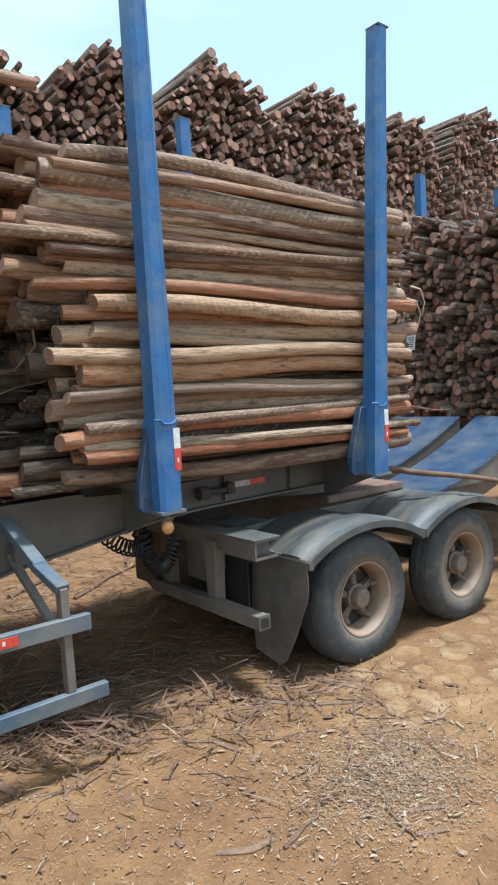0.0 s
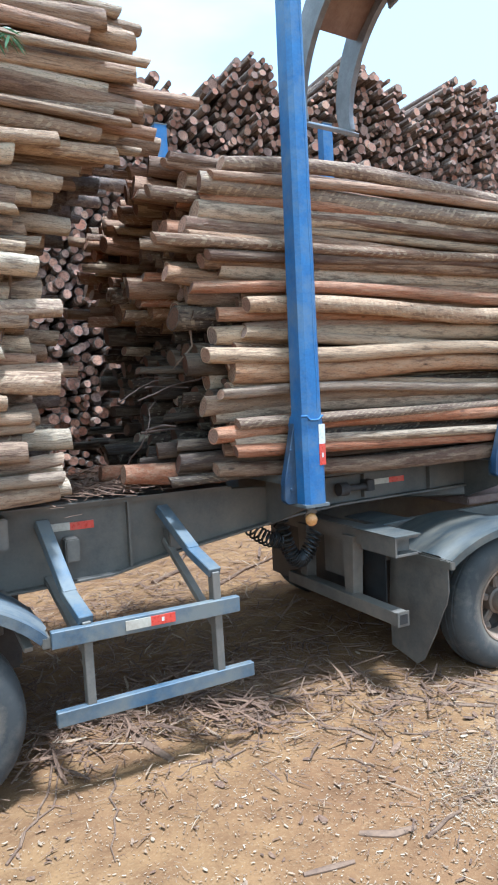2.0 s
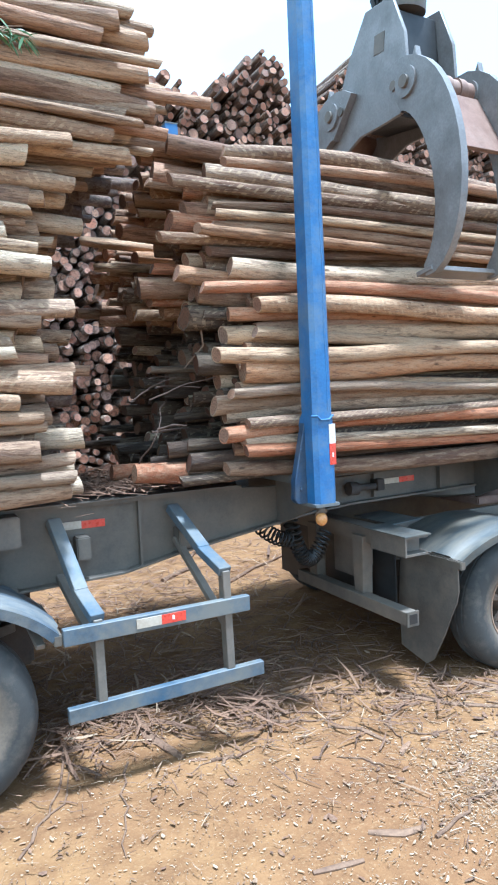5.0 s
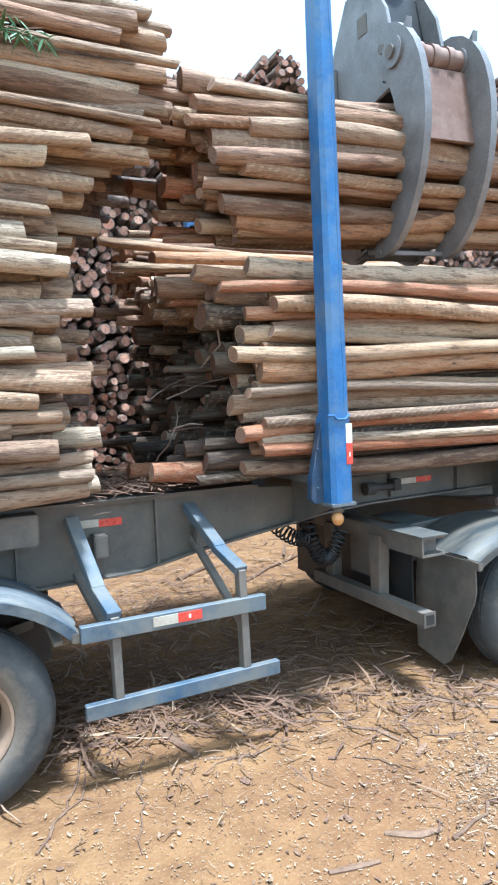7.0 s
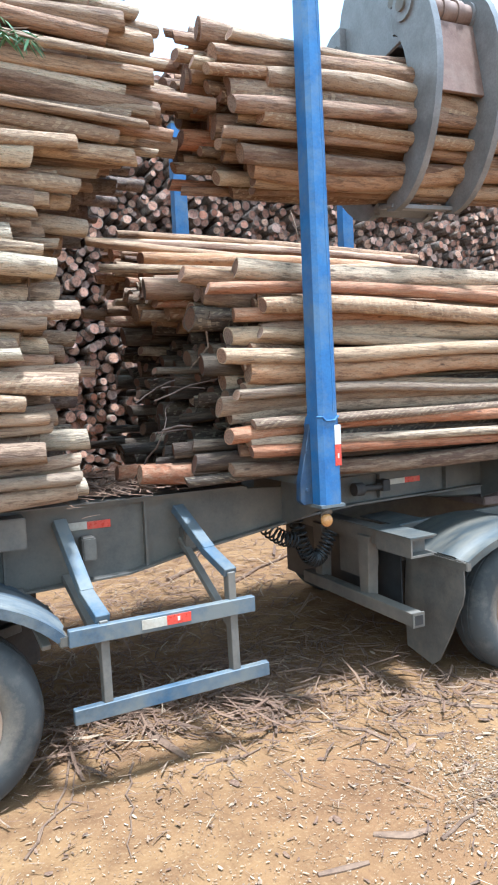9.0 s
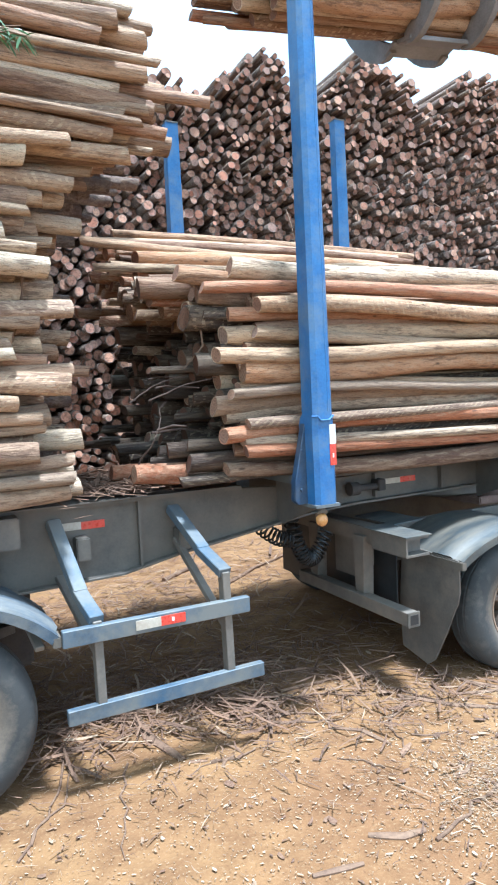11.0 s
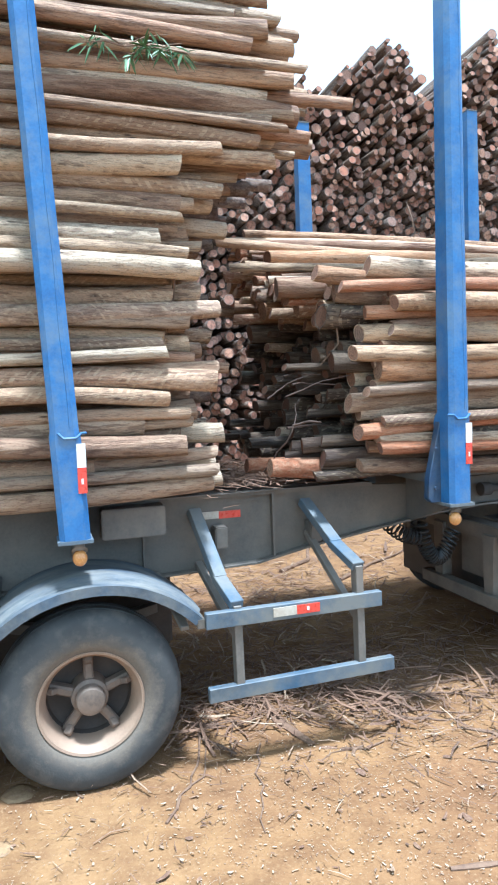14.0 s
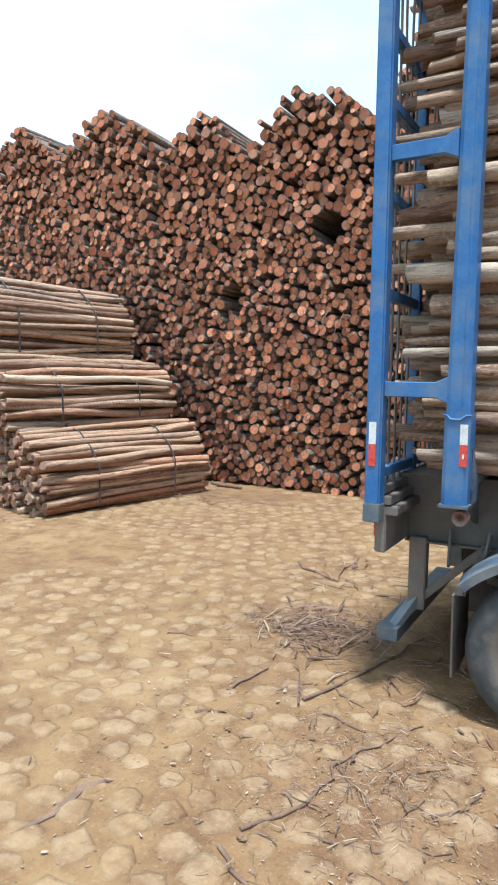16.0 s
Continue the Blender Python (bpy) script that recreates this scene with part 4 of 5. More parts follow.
    fw.matrix_basis = pose(4.55, 5.03, 1.26, 90)
    for y0, y1 in ((4.02, 4.80), (5.02, 6.05)):
        pts = [(5.55 + 2.0 * u, 1.12 + 0.62 * u ** 1.5) for u in (i / 10 for i in range(11))]
        part("guide_ramp", prism(pts + [(x, z - 0.03) for x, z in pts[::-1]], "y", y0, y1, 0.003), M_RAMP, tr, "curved blue steel guide ramp")
        part("ramp_side", prism([(5.7, 1.12)] + pts[2:] + [(7.55, 1.12)], "y", y0 + 0.01, y0 + 0.03, 0), M_GREY, tr)
    part("tow_chain", tube([(5.6 + 0.05 * i, 4.9 + 0.03 * math.sin(i * 1.7), 1.27 + 0.035 * i ** 0.9 + 0.02 * math.sin(i * 2.3)) for i in range(14)], 0.018, 6), M_CREAM, tr)
    for x, t in ((8.60, 5.25), (10.75, 5.35)):
        stake(tr, x, True, 0, t)
        stake(tr, x, False, 0, t)
    part("bolster", box(8.5, 8.7, 3.86, 6.2, 1.5, 1.64, 0.006), M_WORN, tr)
    part("bolster", box(10.65, 10.85, 3.86, 6.2, 1.5, 1.64, 0.006), M_WORN, tr)
    return tr


trailer = rear_trailer()
front = front_trailer()


# ---- the loads ----
LOAD_Y0, LOAD_Y1 = 3.875, mirrored(3.875)


def sunk(u, rnd):
    """How far a log of the outer layer lies back from the stakes."""
    return rnd.choice((0, 0, 0.015, 0.04, 0.07, 0.11)) if u < 0.14 else 0


def load_log(parent, xc, y, z, r, ln, rnd, stems=LOGS):
    o = new("log", stems[rnd.randrange(len(stems))])
    if parent is not None:
        o.parent = parent
    o.matrix_basis = pose(xc, y, z, rnd.uniform(0, 360), rnd.gauss(0, 0.75), rnd.gauss(0, 0.3)) @ Matrix.Diagonal((ln * rnd.choice((1, -1)), r, r, 1))
    return o


def pile(x0, x1, base, top, seed, label, spread=0.14, rmin=0.038, rmax=0.084, swell=0.0, stems=LOGS):
    rnd = random.Random(seed)
    ld = empty("log_pile", pose(0, 0, 0), label, "log pile", "loads of logs")
    c = heap(LOAD_Y1 - LOAD_Y0, top, rmin, rmax, seed, limit=1100, power=1.5)
    far = []
    order = sorted(c.tolist(), key=lambda a: a[0])
    for i, (u, h, r) in enumerate(order):
        a, b = x0 + rnd.gauss(0, spread), x1 + rnd.gauss(0, spread) + swell * rnd.uniform(0.8, 1.15) * float(np.interp(h, (1.5, 1.9, 2.25, 2.6, 2.85, 3.1), (0.05, 0.3, 0.9, 1.0, 0.75, 0.55)))
        if i < 300:
            load_log(ld, (a + b) / 2, LOAD_Y0 + u + sunk(u, rnd), base + h, r, b - a, rnd, stems)
        else:
            far.append((pose((a + b) / 2, LOAD_Y0 + u, base + h, rnd.uniform(0, 360)) @ Matrix.Diagonal((b - a, r, r, 1)), rnd.randrange(1000)))
    if far:
        joined_logs("log_mass", far, ld, M_OBARK_J, M_OCUT_J, 10)
    return ld


pile_rear = pile(-2.13, 0.60, 1.645, lambda u: 3.35 + 0.12 * math.sin(u * 3), 71, "high pile of peeled brown logs lying along the trailer", 0.17, 0.031, 0.065, swell=0.85, stems=PALE_LOGS)
# shade on this load is put into its stems, darker than the other loads
pile_front = pile(8.0, 11.6, 1.645, lambda u: 2.75 + 0.15 * math.sin(u * 3 + 1), 73, "pile of brown logs on the trailer ahead, sawn ends showing", 0.14, 0.032, 0.064, stems=GREY_LOGS)

# the middle load: logs that stay, and those that the grapple takes
rnd_b = random.Random(77)
heap_b = heap(LOAD_Y1 - LOAD_Y0, lambda u: 2.10 + 0.05 * math.sin(u * 3), 0.034, 0.077, 79, limit=1200, power=1.8)
TAKEN = []
pile_mid = empty("log_pile", pose(0, 0, 0), "half-unloaded pile of peeled brown logs between two stakes", "log pile", "loads of logs")
for u, h, r in sorted(heap_b.tolist(), key=lambda a: a[0]):
    cut_height = 1.36 if u < 1.0 else 1.36 + (u - 1.0) * 0.62
    taken = h - r * 0.3 > cut_height and len(TAKEN) < 112
    # stems deep in the gap get the bark darkened for shade
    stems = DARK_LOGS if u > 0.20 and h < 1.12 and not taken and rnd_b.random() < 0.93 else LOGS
    start = float(np.interp(u, (0.0, 0.14, 0.3, 0.9), (1.95, 1.92, 1.90, 1.86)))
    if u > 0.18 and h > 1.2:
        start = 1.70
    elif u > 0.18 and h < 0.25:
        start = 1.66
    if taken:
        start = 1.86 if u < 0.2 else (1.62 if h > 1.85 else 1.84)
    a, b = start + rnd_b.gauss(0, 0.085) - (0.28 if rnd_b.random() < 0.06 else 0), 5.16 + rnd_b.gauss(0, 0.11)
    if taken:
        o = load_log(None, (a + b) / 2, LOAD_Y0 + u + sunk(u, rnd_b), 1.645 + h, r, b - a, rnd_b, stems)
        tagged(o, "peeled brown log lifted by the grapple", "log", "logs in the grapple")
        TAKEN.append((o, r))
    else:
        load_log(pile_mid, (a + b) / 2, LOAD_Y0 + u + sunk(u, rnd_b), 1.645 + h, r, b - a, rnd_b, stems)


RED_LOG = log_mesh("log", 5, bark_surface("red_bark", tones=[(0.0, (0.30, 0.10, 0.045)), (1.0, (0.34, 0.13, 0.06))]), M_CUT, bend=0.2)
for x, y, z, ln, r in ((1.72, 4.22, 1.72, 0.9, 0.075), (1.70, 4.52, 1.71, 1.0, 0.065)):
    o = new("log", RED_LOG)
    o.parent, o.matrix_basis = pile_mid, pose(x, y, z, 40, 0.6, 1) @ Matrix.Diagonal((ln, r, r, 1))
    tagged(o, label="short reddish stripped log")


# ---- grapple ----
def build_grapple():
    g = empty("log_grapple", pose(0, 0, 0), "grey steel log grapple with two curved double jaws", "grapple")
    hood = [(-0.36, 0.06), (-0.41, 0.22), (-0.33, 0.62), (-0.16, 0.92), (0.16, 0.92), (0.36, 0.62), (0.56, 0.15), (0.52, -0.12), (0.36, -0.10), (0.15, 0.0), (-0.15, 0.03)]
    part("side_plate", prism(hood, "x", -0.25, -0.22, 0.006), M_STEEL, g, "grey steel side plate")
    part("side_plate", prism(hood, "x", 0.22, 0.25, 0.006), M_STEEL, g)
    part("hood", prism([(-0.17, 0.10), (-0.19, 0.52), (-0.12, 0.86), (0.12, 0.86), (0.27, 0.58), (0.44, 0.20), (0.40, 0.12)], "x", -0.22, 0.22, 0.006), M_BLACK, g)
    part("plate_mark", box(-0.254, -0.250, -0.10, 0.02, 0.56, 0.70, 0), M_GREY, g)
    part("rotator", tube([(0, 0, 0.90), (0, 0, 1.05), (0, 0, 1.06), (0, 0, 1.35)], [0.17, 0.17, 0.11, 0.11], 20), M_GREY, g)
    for k in range(4):
        part("hose", tube([(-0.12 + 0.05 * k, 0.1, 0.78), (-0.2 + 0.04 * k, 0.14, 1.0), (-0.15 + 0.04 * k, 0.1, 1.3), (-0.05 + 0.03 * k, 0.05, 1.7)], 0.02, 8), M_BLACK, g)
    jaws = []
    for s in (-1, 1):
        j = part("jaw", tube([(-0.31, 0, 0), (0.31, 0, 0)] if s < 0 else [(-0.28, 0, 0), (0.28, 0, 0)], 0.085, 20), M_RUST, g, "curved double jaw with a rusty cross tube")
        j.matrix_basis = pose(0, s * 0.48, 0.22)
        outer, inner = [], []
        for i in range(19):
            u = i / 18
            q = radians(100 - 187 * u)
            w = 0.31 * (1 - u) ** 0.6 + 0.08
            ry, rz, cy, cz = 0.37, 0.70, -0.10, -0.66
            d = Vector((math.cos(q) / ry, math.sin(q) / rz)).normalized()
            p = Vector((cy + ry * math.cos(q), cz + rz * math.sin(q)))
            outer.append(p + d * w * 0.45)
            inner.append(p - d * w * 0.55)
        outline = [(s * p.x, p.y) for p in outer + inner[::-1]]
        for x in ((-0.30, 0.30) if s < 0 else (-0.283, 0.283)):
            t = part("tine", prism(outline, "x", x - 0.03, x + 0.03, 0.01), M_STEEL, j, "grey curved steel tine")
            part("pivot_boss", tube([(x - 0.05, 0, 0), (x + 0.05, 0, 0)], 0.105, 24), M_STEEL, t)
            part("pin", tube([(x - 0.07, 0, 0), (x + 0.07, 0, 0)], 0.045, 14), M_GREY, t)
            part("pin", tube([(x - 0.045, -s * 0.13, 0.05), (x + 0.045, -s * 0.13, 0.05)], 0.035, 14), M_GREY, t)
            part("horn", prism([(s * 0.05, 0.10), (s * 0.13, 0.06), (s * 0.12, 0.20)], "x", x - 0.025, x + 0.025, 0.004), M_STEEL, t)
        k0, k1 = (outer[4] + inner[4]) / 2, (outer[9] + inner[9]) / 2
        part("back_plate", prism([(s * k0.x, k0.y), (s * k1.x, k1.y), (s * (k1.x - 0.03), k1.y - 0.01), (s * (k0.x - 0.03), k0.y - 0.03)], "x", -0.27, 0.27, 0.004), M_RUST, j, "rusty plate between the tines")
        for x in (-0.14, 0.0, 0.14):
            part("tube_collar", tube([(x - 0.03, 0, 0), (x + 0.03, 0, 0)], 0.098, 20), M_RUST, j)
        tip = (outer[-1] + inner[-1]) / 2
        part("blade", beam((-0.34 if s < 0 else -0.32, s * tip.x, tip.y), (0.34 if s < 0 else 0.32, s * tip.x, tip.y), 0.16, 0.034), M_STEEL, j)
        jaws.append((s, j))
    return g, jaws


grapple, jaws = build_grapple()


# ---- small things on the trailers ----
def stick(points, r, name="stick", label="dry brown stick lying on the soil", category="stick", mat=None, lift=0.0):
    """A bent tapering stick along points on the ground (x, y) or in the air (x, y, z)."""
    rnd = random.Random(round(points[0][0] * 977 + points[0][1] * 131))
    pts = [Vector((p[0], p[1], p[2] if len(p) > 2 else ground_height(p[0], p[1]) + r * 0.7 + lift)) for p in points]
    fine = []
    for a, b in zip(pts, pts[1:]):
        for k in range(4):
            w = (b - a).length * 0.035
            fine.append(a.lerp(b, k / 4) + Vector((rnd.gauss(0, w), rnd.gauss(0, w), 0)))
    fine.append(pts[-1])
    n = len(fine)
    me = mesh_of(name, tube(fine, [r * (1 - 0.55 * i / (n - 1)) for i in range(n)], 6), mat or M_STICK, smooth=60)
    return tagged(new(name, me), label, category, "sticks and bark on the ground")


def strip(points, w, label="curled strip of brown bark lying on the soil"):
    """A curled strip of bark."""
    bm = bmesh.new()
    rows = []
    pts = [Vector((x, y, ground_height(x, y))) for x, y in points]
    fine = [a.lerp(b, k / 4) for a, b in zip(pts, pts[1:]) for k in range(4)] + [pts[-1]]
    for i, p in enumerate(fine):
        d = (fine[min(i + 1, len(fine) - 1)] - fine[max(i - 1, 0)]).normalized()
        side = Vector((-d.y, d.x, 0))
        ww = w * (0.35 + 0.65 * math.sin(math.pi * (i + 0.6) / (len(fine) + 0.2))) * (1 + 0.3 * noise.noise(p * 9))
        rows.append([bm.verts.new(p + side * ww * v + Vector((0, 0, 0.009 + 0.35 * w * (1 - v * v) + e))) for v, e in ((-1, 0), (-0.5, 0), (0, 0), (0.5, 0), (1, 0), (1, -0.007), (0, -0.009), (-1, -0.007))])
    for a, b in zip(rows, rows[1:]):
        for k in range(8):
            bm.faces.new((a[k], a[(k + 1) % 8], b[(k + 1) % 8], b[k]))
    bm.faces.new(rows[0])
    bm.faces.new(rows[-1])
    return tagged(new("bark_strip", mesh_of("bark_strip", bm, M_STICK, smooth=50)), label, "bark strip", "sticks and bark on the ground")


stick([(4.9, 4.35, 1.44), (5.2, 3.98, 1.37), (5.55, 3.56, 1.30), (6.0, 3.0, 1.20)], 0.036, "pole", "thin peeled pole lying across the mudguards", "pole")
stick([(5.0, 3.95, 2.02), (5.45, 3.9, 1.93), (5.75, 3.9, 1.92)], 0.010, "twig", "pale dry twig sticking out of the log pile", "twig")
stick([(-2.47, 2.10), (-2.29, 2.46), (-2.30, 2.83), (-2.11, 3.31), (-1.97, 3.57)], 0.013, label="long bent dry branch lying on the paving", category="branch")
stick([(-2.29, 2.85), (-2.08, 2.70), (-1.96, 2.55)], 0.011)
stick([(-2.59, 3.39), (-2.26, 3.30), (-2.11, 3.29)], 0.009)
stick([(-2.19, 2.22), (-1.87, 2.29), (-1.54, 2.48)], 0.010)
stick([(-2.76, 3.47), (-2.56, 4.16), (-2.35, 5.01)], 0.017)
stick([(-3.33, 3.35), (-3.25, 3.81)], 0.016)
stick([(-4.29, 6.58), (-3.68, 6.11), (-3.74, 7.16)], 0.018)
strip([(-3.46, 1.49), (-3.39, 1.73), (-3.42, 1.96), (-3.32, 2.08)], 0.022)
stick([(2.31, 4.25), (2.76, 4.23), (3.09, 4.15)], 0.014)
stick([(2.20, 4.21), (2.51, 4.07), (2.80, 3.88)], 0.011)
stick([(2.03, 3.90), (2.25, 3.76), (2.46, 3.69)], 0.010)
stick([(2.17, 2.44), (2.51, 2.56), (2.97, 2.66)], 0.011, label="dry grey-brown stick lying on wood chips")
stick([(2.84, 2.71), (2.87, 2.48), (2.69, 2.21), (2.65, 2.06)], 0.012)
stick([(4.00, 3.04), (3.87, 2.71)], 0.012)
strip([(3.00, 3.77), (3.21, 3.45), (3.47, 3.22)], 0.022)
strip([(3.53, 3.72), (3.68, 3.47), (3.72, 3.23)], 0.020)
strip([(3.30, 2.88), (3.17, 2.60), (3.08, 2.38)], 0.020)
strip([(1.89, 2.65), (2.03, 2.55), (2.15, 2.53)], 0.026)
strip([(2.75, 2.25), (2.98, 2.10)], 0.018)
strip([(2.67, 2.08), (2.82, 1.99)], 0.014)
stick([(1.97, 4.02), (2.45, 3.79)], 0.010)
stick([(3.50, 3.87), (3.65, 3.33)], 0.013)
stick([(2.16, 4.35), (1.99, 3.82)], 0.010)
stick([(3.02, 3.89), (3.19, 3.53)], 0.011)
stick([(0.69, 4.54), (0.86, 4.43), (1.00, 4.13)], 0.016)
stick([(1.02, 3.90), (0.90, 3.5), (0.78, 3.08)], 0.008)
stick([(0.71, 4.18), (0.60, 3.80), (0.40, 3.42)], 0.009)
stick([(-2.52, 1.95), (-2.35, 1.80), (-2.1, 1.72)], 0.013)
stick([(0.32, 3.35), (0.58, 3.69), (0.76, 4.12)], 0.008)
stick([(2.6, 7.6), (4.3, 9.6)], 0.03)
stick([(3.1, 7.1), (4.6, 8.0)], 0.025)
stick([(-8.5, 11.05), (-7.6, 10.85)], 0.05, "pole", "short pale pole lying before the log stack", "pole")
strip([(1.26, 4.46), (1.24, 4.13), (1.34, 3.76)], 0.035)
strip([(3.35, 3.55), (3.6, 3.45), (3.85, 3.4)], 0.018)
strip([(3.2, 2.9), (3.45, 2.75)], 0.018)
strip([(1.5, 2.55), (1.75, 2.5)], 0.018)
strip([(2.5, 4.2), (2.3, 4.05)], 0.018)
rnd_s = random.Random(21)
for k in range(46):
    cx, cy = rnd_s.choice(((2.2, 4.6, 1.0, 0.6), (3.2, 3.0, 0.9, 0.6), (-2.4, 2.9, 0.7, 0.6), (1.2, 4.2, 0.8, 0.4), (2.6, 3.6, 1.0, 0.5), (-2.8, 4.6, 0.6, 0.6)))[:2]
    x, y, q, ln = rnd_s.gauss(cx, 0.75), rnd_s.gauss(cy, 0.5), rnd_s.uniform(0, 6.3), rnd_s.uniform(0.12, 0.55)
    if y < 1.6:
        continue
    if k % 4 == 0:
        strip([(x, y), (x + 0.5 * ln * math.cos(q), y + 0.5 * ln * math.sin(q)), (x + 0.9 * ln * math.cos(q + 0.3), y + 0.9 * ln * math.sin(q + 0.3))], rnd_s.uniform(0.008, 0.016))
    else:
        stick([(x, y), (x + 0.5 * ln * math.cos(q), y + 0.5 * ln * math.sin(q)), (x + ln * math.cos(q + 0.25), y + ln * math.sin(q + 0.25))], rnd_s.uniform(0.005, 0.011))


def sprig(x, y, z, seed, spread=0.28):
    """A broken eucalyptus twig with narrow leaves, caught between logs."""
    rnd = random.Random(seed)
    sp = empty("leafy_sprig", pose(x, y, z), "wilted green eucalyptus sprig caught between the logs", "sprig")
    for k in range(5):
        q, ln = rnd.uniform(-0.6, 0.6) + (math.pi if k % 2 else 0), rnd.uniform(0.6, 1.0) * spread
        tip = Vector((ln * math.cos(q), -0.05 - rnd.uniform(0, 0.08), ln * math.sin(q) * 0.5 + rnd.uniform(-0.05, 0.06)))
        t = part("twig", tube([(0, 0, 0), tip * 0.5 + Vector((0, 0, 0.02)), tip], [0.005, 0.004, 0.002], 5), M_STICK, sp)
        for i in range(9):
            at = tip * rnd.uniform(0.25, 1.0)
            d = Vector((rnd.gauss(0, 1), rnd.gauss(-0.3, 0.5), rnd.gauss(-0.5, 0.7))).normalized()
            side = d.cross(Vector((rnd.gauss(0, 1), rnd.gauss(0, 1), rnd.gauss(0, 1)))).normalized()
            w, l2 = rnd.uniform(0.005, 0.010), rnd.uniform(0.06, 0.12)
            bm = bmesh.new()
            up = d.cross(side) * 0.004
            vs = [bm.verts.new(at + p) for p in (Vector(), d * l2 * 0.35 + side * w, d * l2 * 0.75 + side * w * 0.7 - Vector((0, 0, 0.01)), d * l2 - Vector((0, 0, 0.02)), d * l2 * 0.75 - side * w * 0.7 - Vector((0, 0, 0.01)), d * l2 * 0.35 - side * w, d * l2 * 0.5 + up)]
            for a, b in zip(vs[:6], vs[1:6] + vs[:1]):
                bm.faces.new((a, b, vs[6]))
            part("leaf", bm, M_LEAF, t)
    return sp


sprig(0.36, 3.80, 4.14, 3)
sprig(0.52, 3.80, 4.12, 9, 0.2)


def hanging_bark(points, r, label="dry bark strip hanging from the log stack"):
    pts = [Vector(p) for p in points]
    return tagged(new("hanging_bark", mesh_of("hanging_bark", tube(pts, [r, r * 0.8, r * 0.6, r * 0.3][:len(pts)], 5), M_STICK if r > 0.011 else M_CHIP, smooth=60)), label, "bark strip", "hanging bark")


rnd_h = random.Random(14)
for x, z in ((-7.15, 4.1), (-6.0, 3.6), (-5.7, 3.5), (-8.6, 3.0), (-9.2, 5.2), (7.5, 5.8), (8.1, 6.2), (9.4, 6.0), (13.6, 6.6), (15.2, 6.0), (6.2, 5.5), (12.0, 6.4)):
    ln, front = rnd_h.uniform(0.4, 0.9), 10.45 if x > 0 else 11.4
    hanging_bark([(x, front, z), (x + rnd_h.gauss(0, 0.08), front - 0.25, z - ln * 0.4), (x + rnd_h.gauss(0, 0.1), front - 0.25, z - ln * 0.7), (x + rnd_h.gauss(0, 0.12), front - 0.23, z - ln)], 0.014)
for x, y, z in ((5.35, 3.93, 3.05), (5.3, 4.1, 3.0), (5.38, 4.0, 2.95)):
    hanging_bark([(x - 0.15, y, z + 0.02), (x, y, z), (x + 0.03, y - 0.02, z - 0.12), (x + rnd_h.gauss(0, 0.05), y, z - 0.25)], 0.010, "pale bark fibre hanging from a log end")
for x, y, z, ln in ((0.62, 4.05, 3.1, 0.5), (1.80, 4.2, 2.9, 0.5)):
    hanging_bark([(x, y, z), (x + rnd_h.gauss(0, 0.06), y, z - ln * 0.3), (x + rnd_h.gauss(0, 0.08), y, z - ln * 0.7), (x + rnd_h.gauss(0, 0.1), y, z - ln)], 0.012, "dry bark strip hanging between the log piles")
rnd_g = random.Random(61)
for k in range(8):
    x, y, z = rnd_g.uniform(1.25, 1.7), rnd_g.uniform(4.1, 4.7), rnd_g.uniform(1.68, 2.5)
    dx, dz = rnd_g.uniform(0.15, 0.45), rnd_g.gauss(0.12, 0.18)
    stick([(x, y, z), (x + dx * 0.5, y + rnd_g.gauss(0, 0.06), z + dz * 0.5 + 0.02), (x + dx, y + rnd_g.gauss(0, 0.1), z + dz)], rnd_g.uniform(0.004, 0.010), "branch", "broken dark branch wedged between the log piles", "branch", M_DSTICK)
tag = empty("paper_tag", pose(7.86, 5.98, 2.76, 0, 8, 0), "white paper tag fixed to a log end", "tag")
part("sheet", box(-0.004, 0.0, -0.075, 0.075, -0.11, 0.11, 0), M_WHITE, tag)
for k in range(5):
    part("writing_bar", box(-0.007, -0.0035, -0.05, 0.05 - 0.015 * (k % 3), 0.06 - 0.03 * k, 0.07 - 0.03 * k, 0), M_STRAP, tag)


